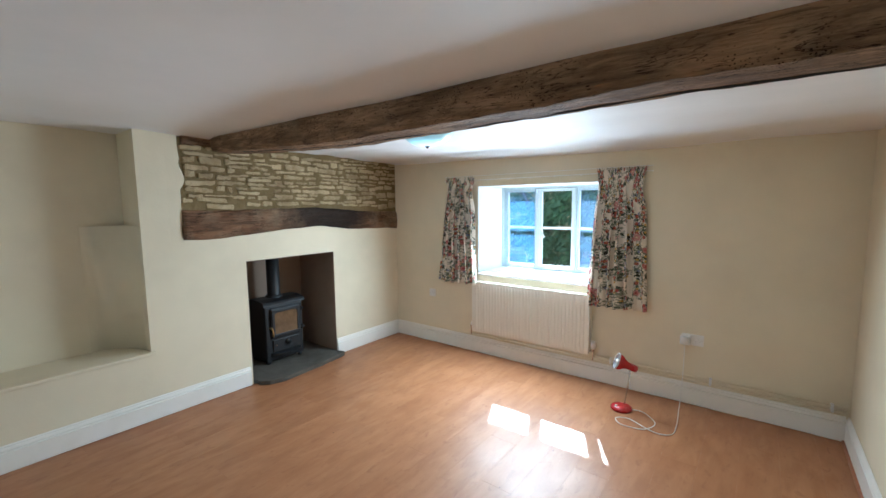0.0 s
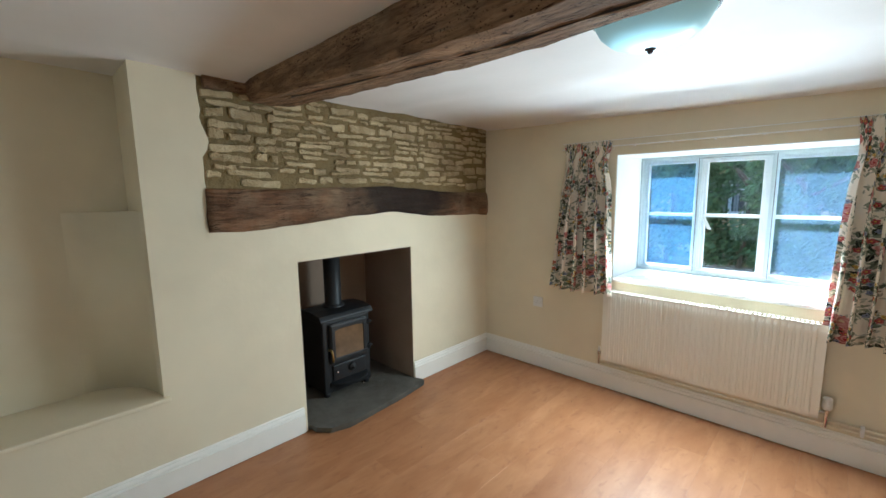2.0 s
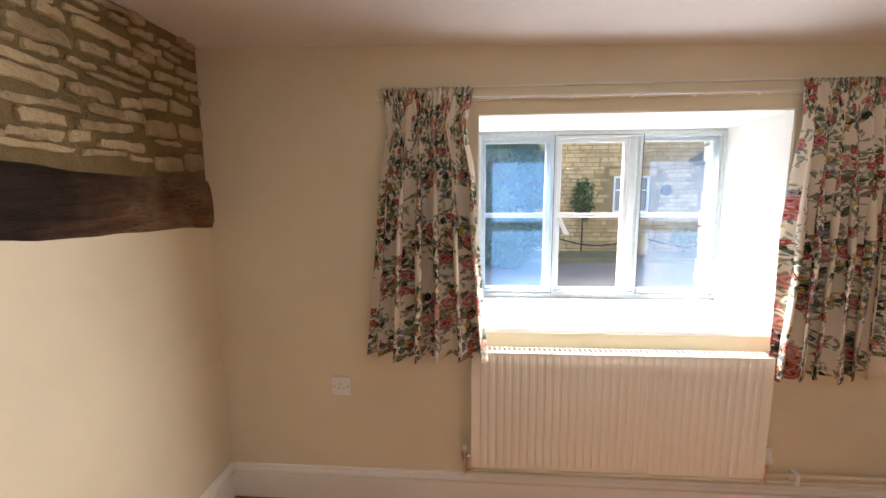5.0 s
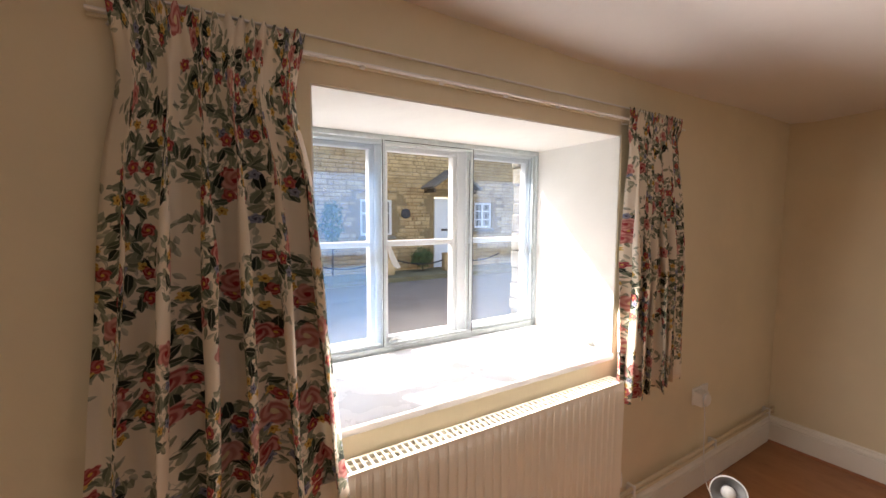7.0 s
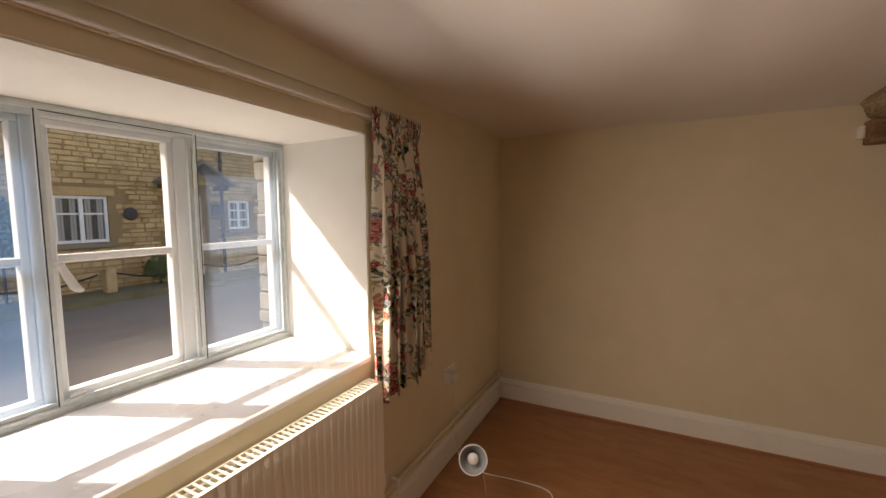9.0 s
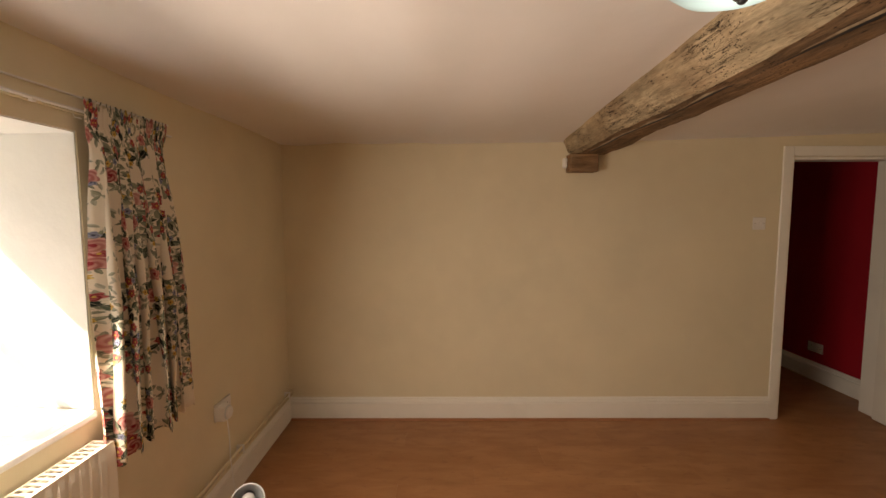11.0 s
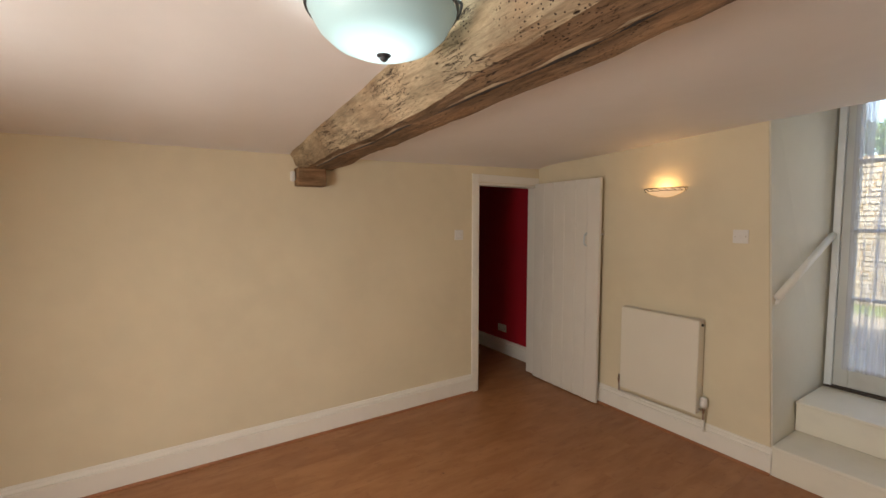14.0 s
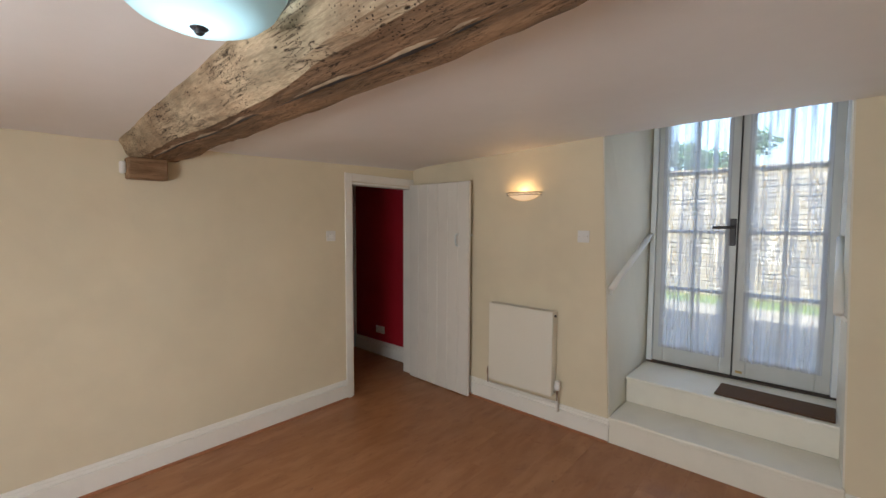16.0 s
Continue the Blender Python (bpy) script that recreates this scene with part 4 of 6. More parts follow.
def build_window():
    x0, x1, z1 = WX0, WX1, WZ1
    e = 0.005
    back = x1 + 0.044
    bm = bmesh.new()
    box(bm, x0, x0 + e, YN + 0.004, 4.50, 0.862, z1)
    for v in {v for f in box(bm, x1 - e, x1 - 0.0005, YN + 0.004, 4.50, 0.862, z1) for v in f.verts}:
        if v.co.y > 4.2:
            v.co.x += 0.055
    box(bm, x0 + e, back, YN + 0.004, 4.50, z1 - e, z1 - 0.0005)
    structure("window_reveal", bm, M_REVEAL, "white painted plaster window reveal", "window reveal")
    win = tagged(new("window_1"), "white painted timber casement with sliding secondary glazing", "window", "", "structure")
    win.matrix_world = Matrix.Translation((0, 0, 0))
    bm = bmesh.new()
    for v in {v for f in box(bm, x0 + e, x1 - e, YN - 0.012, 4.315, 0.833, 0.862) for v in f.verts}:
        if v.co.x > -1.5 and v.co.y > 4.2:
            v.co.x += 0.039
    part("window_sill", soften(bm, 0.009, 3), M_SILL, win, "deep white painted window board with a rounded nose")
    # outer timber casement
    ya, yb = 4.368, 4.420
    lo, hi, mid = 0.874, 1.712, 1.305
    xr = back - e
    bm = bmesh.new()
    box(bm, x0 + e, xr, ya, yb, 0.836, lo)
    box(bm, x0 + e, xr, ya, yb, hi, z1 - e)
    box(bm, x0 + e, x0 + 0.030, ya, yb, lo, hi)
    box(bm, xr - 0.014, xr, ya, yb, lo, hi)
    for x in (-1.838, -1.431):
        box(bm, x - 0.020, x + 0.020, ya, yb, lo, hi)
    part("window_frame", soften(bm, 0.003, 1), M_FRAME, win)
    for k, (a, b) in enumerate(((x0 + 0.030, -1.858), (-1.818, -1.451), (-1.411, xr - 0.014))):
        w = 0.021
        sash = bmesh.new()
        box(sash, a, b, ya + 0.006, yb - 0.006, lo, lo + w + 0.008)
        box(sash, a, b, ya + 0.006, yb - 0.006, hi - w, hi)
        box(sash, a, a + w, ya + 0.006, yb - 0.006, lo + w + 0.008, hi - w)
        box(sash, b - w, b, ya + 0.006, yb - 0.006, lo + w + 0.008, hi - w)
        box(sash, a + w, b - w, ya + 0.010, yb - 0.010, mid - 0.012, mid + 0.012)
        s = part("casement", soften(sash, 0.003, 1), M_FRAME, win)
        for za, zb in ((lo + w + 0.008, mid - 0.012), (mid + 0.012, hi - w)):
            bm = bmesh.new()
            box(bm, a + w, b - w, 4.393, 4.397, za, zb)
            p = part("pane", bm, M_GLASS, s)
            p.visible_shadow = False
        if k == 1:
            bm = bmesh.new()
            blade = [(0.0, 0.0), (0.016, 0.006), (0.026, -0.030), (0.046, -0.070), (0.062, -0.084), (0.050, -0.094), (0.030, -0.084), (0.010, -0.040)]
            front = [bm.verts.new((a + 0.010 + x, ya - 0.016, mid - 0.012 + z)) for x, z in blade]
            rear = [bm.verts.new((a + 0.010 + x, ya - 0.004, mid - 0.012 + z)) for x, z in blade]
            bm.faces.new(front)
            bm.faces.new(rear[::-1])
            for i in range(len(blade)):
                j = (i + 1) % len(blade)
                bm.faces.new((front[i], rear[i], rear[j], front[j]))
            part("latch", soften(bm, 0.003, 1), M_PLASTIC, s, "white painted casement latch")
            part("latch_pivot", lathe([(0, -0.006), (0.011, -0.006), (0.011, 0.008), (0.006, 0.014), (0, 0.014)], 12, pose(a + 0.016, ya - 0.006, mid - 0.018, 90)), M_PLASTIC, s, "", True)
    # sliding secondary glazing
    yc = 4.326
    gl, gh = 0.884, 1.724
    bm = bmesh.new()
    box(bm, x0 + e, back - e, yc - 0.011, yc + 0.030, 0.838, gl)
    box(bm, x0 + e, back - e, yc - 0.011, yc + 0.030, gh, z1 - e)
    box(bm, x0 + e, x0 + 0.020, yc - 0.011, yc + 0.030, gl, gh)
    box(bm, back - 0.020, back - e, yc - 0.011, yc + 0.030, gl, gh)
    part("glazing_track", soften(bm, 0.002, 1), M_ALU, win, "white aluminium secondary glazing frame")
    bm = bmesh.new()
    box(bm, x0 + 0.02, back - 0.02, yc - 0.014, yc - 0.0115, 0.868, 0.873)
    box(bm, x0 + 0.02, back - 0.02, yc - 0.014, yc - 0.0115, gh + 0.006, gh + 0.010)
    part("track_lip", bm, M_ALU, win)
    for k, (a, b, y, mat) in enumerate(((x0 + 0.020, -1.828, yc + 0.008, M_GLASS_BLUE), (-1.846, -1.398, yc - 0.004, M_GLASS), (-1.424, back - 0.020, yc + 0.008, M_GLASS_HAZE))):
        bm = bmesh.new()
        w = 0.012
        box(bm, a, b, y - 0.005, y + 0.005, gl, gl + w)
        box(bm, a, b, y - 0.005, y + 0.005, gh - w, gh)
        box(bm, a, a + w, y - 0.005, y + 0.005, gl + w, gh - w)
        box(bm, b - w, b, y - 0.005, y + 0.005, gl + w, gh - w)
        s = part("glazing_slider", bm, M_ALU, win)
        bm = bmesh.new()
        box(bm, a + w, b - w, y - 0.0015, y + 0.0015, gl + w, gh - w)
        p = part("pane", bm, mat, s)
        p.visible_shadow = False
        if k == 1:
            for xs in (a - 0.0005, b - 0.0025):
                bm = bmesh.new()
                box(bm, xs, xs + 0.003, y - 0.0065, y - 0.005, gl, gh)
                part("seal", bm, M_SEAL, s, "dark rubber seal")
            bm = bmesh.new()
            box(bm, a + w, b - w, y - 0.0065, y - 0.005, gh - 0.004, gh - 0.0015)
            part("seal", bm, M_SEAL, s, "dark rubber seal")
            part("finger_pull", tube(smooth_path([(a + 0.030, y - 0.005, 0.905), (a + 0.036, y - 0.018, 0.915), (a + 0.056, y - 0.018, 0.915), (a + 0.062, y - 0.005, 0.905)], 4), 0.004, 6), M_PLASTIC, s, "clear plastic finger pull", True)
    # rough stone edge of the outer opening
    edge = thing("outer_reveal_stones", "rough pale stones edging the outside of the window", "stones", (0, 0, 0))
    rng = random.Random(41)
    z = 0.84
    while z < 1.74:
        h = rng.uniform(0.05, 0.11)
        out = rng.uniform(0.0, 0.022)
        part("stone", rounded(back - 0.010 - out, back + 0.020, 4.424, 4.496, z + 0.003, min(z + h, 1.738), 0.008, 2), M_GARDENSTONE, edge)
        z += h
    t = thing("curtain_track", "white plastic curtain track on the wall above the window", "curtain track", (-1.6, YN, 1.82))
    part("backing", rounded(-1.06, 0.98, -0.012, 0.0, -0.020, 0.032, 0.002), M_WALL, t, "cream painted backing strip")
    part("rail", rounded(-1.06, 0.98, -0.030, -0.013, -0.016, -0.009, 0.002), M_PLASTIC, t)
    part("upper_lip", rounded(-1.06, 0.98, -0.020, -0.012, 0.028, 0.033, 0.0015), M_PLASTIC, t)
    for k in range(9):
        part("glider", rounded(-1.0 + k * 0.235, -0.988 + k * 0.235, -0.028, -0.016, -0.024, -0.0165, 0.001, 1), M_PLASTIC, t)


def curtain(label, xa, xb, xa2, xb2, ztop, zbot, seed, pleats):
    """Short pencil-pleat curtain: top from xa to xb, flaring to xa2..xb2 at the hem."""
    rng = random.Random(seed)
    t = thing("curtain", label, "curtain", ((xa + xb) / 2, YN - 0.030, ztop), "floral window curtains")
    bm = bmesh.new()
    uvl = bm.loops.layers.uv.new("UVMap")
    nu, nv = pleats * 14, 34
    phase = [rng.uniform(-0.5, 0.5) for _ in range(pleats + 2)]
    amp = [rng.uniform(0.45, 1.45) for _ in range(pleats + 2)]
    uvs = {}
    grid = []
    fullness = 1.9
    for j in range(nv + 1):
        v = j / nv
        row = []
        for i in range(nu + 1):
            u = i / nu
            f = u * pleats
            k = int(f)
            a = amp[min(k, pleats)] * (1 - (f - k)) + amp[min(k + 1, pleats)] * (f - k)
            ph = phase[min(k, pleats)] * (1 - (f - k)) + phase[min(k + 1, pleats)] * (f - k)
            deep = 0.014 + 0.072 * min(1, v * 1.8)
            wave = 2 * abs(math.sin(math.pi * (f + 0.45 * ph * v + 0.06 * math.sin(5 * v + 2 * ph)))) ** 0.85 - 1
            if v < 0.07:
                wave = 0.4 * wave + 0.6 * math.sin(2 * math.pi * f * 3)
                deep = 0.012
            e = v ** 1.3
            nip = 0.030 * math.exp(-((v - 0.14) / 0.10) ** 2) * (1 - math.exp(-v / 0.03))
            xl, xr = xa + (xa2 - xa) * e + nip * 0.6, xb + (xb2 - xb) * e - nip
            x = xl + (xr - xl) * u + 0.026 * a * math.sin(2 * math.pi * f + ph) * min(1, v * 2.2) + 0.004 * noise.noise((u * 9, v * 5, seed))
            y = -0.004 - deep * a * (wave + 1) * 0.5 - 0.008 * v * noise.noise((u * 4, v * 3, seed + 5))
            pinch = -0.010 * math.exp(-((v - 0.075) / 0.018) ** 2)
            z = ztop - (ztop - zbot) * v + (0.006 * math.sin(2 * math.pi * f) if v > 0.97 else 0) + (0.011 * math.sin(2 * math.pi * f * 2.6 + seed) if v < 0.02 else 0)
            z += 0.012 * noise.noise((u * 3, 2, seed)) * v
            vert = bm.verts.new((x - (xa + xb) / 2, y - pinch, z - ztop))
            uvs[vert] = (u * (xb2 - xa2) * fullness + seed, (1 - v) * (ztop - zbot) + seed * 0.37)
            row.append(vert)
        grid.append(row)
    for j in range(nv):
        for i in range(nu):
            f = bm.faces.new((grid[j][i], grid[j + 1][i], grid[j + 1][i + 1], grid[j][i + 1]))
            f.smooth = True
            for lp in f.loops:
                lp[uvl].uv = uvs[lp.vert]
    cloth = part("cloth", bm, M_FLORAL, t)
    mod = cloth.modifiers.new("thickness", "SOLIDIFY")
    mod.thickness = 0.002
    for k in range(pleats + 1):
        x = xa + (xb - xa) * k / pleats - (xa + xb) / 2
        part("hook", tube([(x, 0.0, -0.055), (x, 0.022, -0.05), (x, 0.026, -0.04)], 0.0016, 5), M_PLASTIC, t)
    return t


def build_curtains():
    curtain("short cream curtain printed with roses, in shade beside the window", -2.628, -2.268, -2.715, -2.190, 1.838, 0.745, 3, 6)
    curtain("short cream curtain printed with roses, gathered beside the radiator", -1.042, -0.662, -1.090, -0.612, 1.838, 0.695, 8, 7)


# ---- fixtures ----


def radiator(label, width, height, loc, turn, ribs, trv_side):
    """Panel radiator facing local -y, origin at its lower left back."""
    t = thing("radiator", label, "radiator", loc)
    t.matrix_world = pose(*loc, 0, 0, turn)
    bm = bmesh.new()
    if ribs:
        pitch = 0.0335
        n = int((width - 0.05) / pitch)
        x0 = (width - n * pitch) / 2
        outline = [(0.0, -0.004), (x0, 0.0)]
        for k in range(n):
            a = x0 + k * pitch
            outline += [(a + 0.004, 0.0), (a + 0.008, -0.0045), (a + pitch - 0.010, -0.0045), (a + pitch - 0.006, 0.0)]
        outline += [(width - x0, 0.0), (width, -0.004)]
        levels = [(0.0, 0.0), (0.012, 0.3), (0.035, 1.0), (height - 0.035, 1.0), (height - 0.012, 0.3), (height, 0.0)]
        rows = [[bm.verts.new((x, -0.075 + y * s, z)) for x, y in outline] for z, s in levels]
        for a, b in zip(rows, rows[1:]):
            for i in range(len(a) - 1):
                bm.faces.new((a[i], a[i + 1], b[i + 1], b[i]))
        box(bm, 0.0, width, -0.073, -0.058, 0.0, height)
    else:
        box(bm, 0, width, -0.082, -0.062, 0, height)
        soften(bm, 0.006, 3)
    body = part("front_panel", bm, M_RAD, t, "ribbed white steel panel" if ribs else "smooth white steel panel")
    part("back_panel", rounded(0.01, width - 0.01, -0.022, -0.010, 0.01, height - 0.01, 0.003), M_RAD, t)
    for x in (0.0, width - 0.003):
        part("side_panel", rounded(x - 0.002, x + 0.004, -0.072, -0.008, 0.012, height - 0.006, 0.001, 1), M_RAD, t)
    bm = bmesh.new()
    box(bm, 0, width, -0.076, -0.070, height - 0.003, height + 0.004)
    box(bm, 0, width, -0.014, -0.008, height - 0.003, height + 0.004)
    m = int(width / 0.021)
    for k in range(m + 1):
        x = k * (width - 0.006) / m
        box(bm, x, x + 0.007, -0.070, -0.014, height - 0.001, height + 0.003)
    part("top_grille", bm, M_RAD, t)
    for x in (0.12, width - 0.12):
        part("bracket", rounded(x - 0.015, x + 0.015, -0.012, 0.0, 0.05, height - 0.05, 0.002, 1), M_RAD, t)
    if not ribs:
        part("air_vent", lathe([(0, 0), (0.010, 0), (0.010, 0.006), (0.005, 0.012), (0, 0.012)], 12, pose(width + 0.002, -0.045, height - 0.03, 0, 90)), M_DARK, t, "dark bleed valve")
    for side in (0, 1):
        x = -0.030 if side == 0 else width + 0.030
        inward = 0.030 if side == 0 else -0.030
        z = 0.030
        v = part("valve", tube([(x + inward, -0.04, z), (x, -0.04, z)], 0.008, 10), M_CHROME, t, "chrome radiator valve")
        part("tail", lathe([(0, -0.015), (0.011, -0.015), (0.011, 0.0), (0.014, 0.003), (0.014, 0.018), (0.009, 0.02), (0, 0.02)], 10, pose(x, -0.04, z)), M_CHROME, v)
        part("riser", tube([(x, -0.04, -0.05), (x, -0.04, z - 0.012)], 0.0075, 8), M_CHROME, v)
        if side == trv_side:
            part("valve_head", lathe([(0, 0.02), (0.015, 0.02), (0.019, 0.026), (0.023, 0.03), (0.023, 0.062), (0.019, 0.066), (0.021, 0.07), (0.021, 0.086), (0.015, 0.091), (0, 0.091)], 16, pose(x, -0.04, z)), M_PLASTIC, v, "white thermostatic valve head", True)
        else:
            part("valve_cap", lathe([(0, 0.02), (0.009, 0.02), (0.010, 0.05), (0.007, 0.055), (0, 0.055)], 12, pose(x, -0.04, z)), M_CHROME if turn else M_PLASTIC, v, "", True)
    return t


def socket(label, loc, turn, double=False, rockers=0, shape="socket"):
    t = thing("light_switch" if shape == "switch" else "wall_socket", label, "light switch" if shape == "switch" else "socket", loc)
    t.matrix_world = pose(*loc, 0, 0, turn)
    w = 0.073 if double else 0.043
    part("plate", rounded(-w, w, -0.010, 0.0, -0.043, 0.043, 0.003), M_PLASTIC, t)
    for x in (-w + 0.013, w - 0.013):
        part("screw", lathe([(0, 0.0004), (0.003, 0.0004), (0.0025, 0.0014), (0, 0.0014)], 10, pose(x, -0.010, 0, 90)), M_CHROME, t)
    if shape == "switch":
        for k in range(rockers):
            x = (k - (rockers - 1) / 2) * 0.02
            part("rocker", rounded(x - 0.008, x + 0.008, -0.0145, -0.010, -0.014, 0.014, 0.002, 1, pose(0, 0, 0, 4)), M_PLASTIC, t)
    else:
        for cx in ((-0.036, 0.036) if double else (0.0,)):
            for dx, dz, a, b in ((0, 0.012, 0.002, 0.0035), (-0.011, -0.010, 0.003, 0.0015), (0.011, -0.010, 0.003, 0.0015)):
                bm = bmesh.new()
                box(bm, cx + dx - a, cx + dx + a, -0.0104, -0.0098, dz - b, dz + b)
                part("pin_slot", bm, M_DARK, t)
            part("rocker", rounded(cx - 0.026, cx - 0.017, -0.013, -0.010, 0.012, 0.028, 0.001, 1), M_PLASTIC, t)
    return t


def build_fixtures():
    radiator("long ribbed white panel radiator under the window", 1.207, 0.522, (-2.272, YN - 0.005, 0.247), 0, True, 1)
    radiator("small smooth white panel radiator on the wall by the door", 0.575, 0.640, (-0.405, YS + 0.005, 0.235), 180, False, 1)
    socket("white single wall socket beside the window curtain", (-2.86, YN, 0.570), 0)
    socket("white double wall socket with a timer plugged in", (-0.300, YN, 0.512), 0, True)
    t = thing("plug_timer", "round white dial plug-in timer with lamp plug", "plug timer", (-0.345, YN - 0.010, 0.512))
    part("body", rounded(-0.034, 0.034, -0.046, -0.0005, -0.036, 0.036, 0.006), M_PLASTIC, t)
    part("dial", lathe([(0.0, 0.0), (0.030, 0.0), (0.030, 0.010), (0.026, 0.013), (0, 0.013)], 24, pose(0, -0.0455, 0, 90)), M_PLASTIC, t, "round grey-rimmed dial", True)
    part("dial_ring", lathe([(0.0305, 0.0), (0.0335, 0.0), (0.0335, 0.004), (0.0305, 0.004), (0.0305, 0.0)], 24, pose(0, -0.0458, 0, 90)), M_ALU, t, "grey dial ring")
    socket("white two-gang light switch near the doorway", (XE, 0.478, 1.425), -90, False, 2, "switch")
    socket("white single light switch beside the garden door recess", (-1.165, YS, 1.445), 180, False, 1, "switch")
    # heating pipes along the window wall
    t = thing("heating_pipes", "pair of cream painted heating pipes along the skirting", "pipe", (0, YN, 0.206))
    part("pipe", tube([(-2.302, -0.030, -0.005), (0.570, -0.030, -0.005)], 0.0075, 8), M_WALL, t, "", True)
    part("pipe", tube([(-1.035, -0.030, 0.024), (0.570, -0.030, 0.024)], 0.0075, 8), M_WALL, t, "", True)
    for x in (-0.89, -0.17, 0.50):
        part("pipe_clip", rounded(x - 0.008, x + 0.008, -0.040, 0.0, -0.016, 0.036, 0.002, 1), M_PLASTIC, t, "white plastic pipe clip")
    t = thing("pipe_cover", "short white pipe stub under the small radiator", "pipe", (-1.01, YS, 0.13))
    part("run", tube([(0.02, 0.034, 0.052), (0.62, 0.034, 0.052)], 0.008, 8), M_WHITE, t, "", True)
    part("stub", tube(smooth_path([(0, 0.045, 0.07), (0, 0.045, 0.01), (0.0, 0.03, -0.01), (0.0, 0.004, -0.012)], 4), 0.010, 8), M_WHITE, t, "", True)


def build_lights():
    cz = ceiling_z(-1.5, 2.12)
    t = thing("ceiling_light", "lit frosted glass bowl ceiling light with dark metal rim", "ceiling light", (-1.500, 2.120, cz))
    d = cz - 1.899
    part("bowl", lathe([(0.0, -d), (0.03, -d + 0.001), (0.07, -d + 0.008), (0.11, -d + 0.025), (0.138, -d + 0.050), (0.156, -d + 0.082), (0.159, -d + 0.087), (0.152, -d + 0.085), (0.133, -d + 0.056), (0.10, -d + 0.03), (0, -d + 0.006)], 40), M_BOWL, t, "frosted white glass bowl, lit", True)
    part("finial", lathe([(0, -0.013), (0.005, -0.012), (0.009, -0.008), (0.006, -0.005), (0.013, -0.003), (0.016, 0.000), (0.016, 0.003), (0, 0.004)], 16, pose(0, 0, -d)), M_DARK, t, "dark metal finial", True)
    part("ceiling_plate", lathe([(0, 0.004), (0.075, 0.004), (0.075, -0.014), (0.06, -0.02), (0, -0.02)], 24), M_DARK, t)
    for k in range(3):
        a = 2.1 + k * 2 * math.pi / 3
        pts = [(r * math.cos(a), r * math.sin(a), z) for r, z in ((0.06, -0.012), (0.12, -0.018), (0.163, -0.024), (0.170, -0.034), (0.160, -d + 0.080))]
        part("arm", tube(smooth_path(pts, 4), 0.0035, 6), M_DARK, t, "", True)
    rim = [(0.162 * math.cos(k * math.pi / 20), 0.162 * math.sin(k * math.pi / 20), -d + 0.092) for k in range(41)]
    part("rim", tube(rim, 0.0035, 6), M_DARK, t, "", True)
    lamp = part("bulb", lathe([(0, -0.05), (0.018, -0.045), (0.024, -0.03), (0.018, -0.012), (0.012, 0.0), (0, 0.0)], 16, pose(0, 0, -0.022)), M_BULB, t, "lit bulb", True)
    t = thing("wall_light", "lit half-bowl glass wall light with dark scrolled metal rim", "wall light", (-0.675, YS, 1.770))
    bm = lathe([(0.0, -0.055), (0.04, -0.050), (0.085, -0.033), (0.118, -0.010), (0.128, 0.006), (0.122, 0.006), (0.08, -0.026), (0.0, -0.046)], 32)
    for v in bm.verts:
        v.co.y = max(v.co.y, 0.0) * 0.72 + 0.001
        v.co.x *= 1.18
    part("shade", bm, M_SCONCE, t, "frosted glass half bowl glowing warm", True)
    arc = [(0.153 * math.cos(a), 0.098 * math.sin(a) + 0.001, 0.008) for a in np.linspace(0, math.pi, 21)]
    part("rim", tube(arc, 0.0035, 6), M_DARK, t, "", True)
    arc = [(0.149 * math.cos(a), 0.093 * math.sin(a) + 0.001, -0.012) for a in np.linspace(0, math.pi, 21)]
    part("lower_rim", tube(arc, 0.002, 6), M_DARK, t, "", True)
    for k in range(9):
        a, b = math.pi * (k + 0.15) / 9, math.pi * (k + 0.85) / 9
        p = [(0.153 * math.cos(a), 0.097 * math.sin(a) + 0.001, 0.006), (0.149 * math.cos(b), 0.094 * math.sin(b) + 0.001, -0.011)]
        part("scroll", tube(p, 0.0018, 5), M_DARK, t)
    part("back_plate", rounded(-0.06, 0.06, 0.0, 0.012, -0.03, 0.0, 0.003, 1), M_DARK, t)
    ob = new("wall_light_bulb", bpy.data.lights.new("wall_light_bulb", "POINT"))
    ob.data.energy, ob.data.color, ob.data.shadow_soft_size = 0.14, (1.0, 0.58, 0.24), 0.02
    ob.location = (-0.675, YS + 0.05, 1.785)
    ob = new("ceiling_light_bulb", bpy.data.lights.new("ceiling_light_bulb", "POINT"))
    ob.data.energy, ob.data.color, ob.data.shadow_soft_size = 0.3, (1.0, 0.95, 0.90), 0.03
    ob.location = (-1.5, 2.12, cz - 0.085)


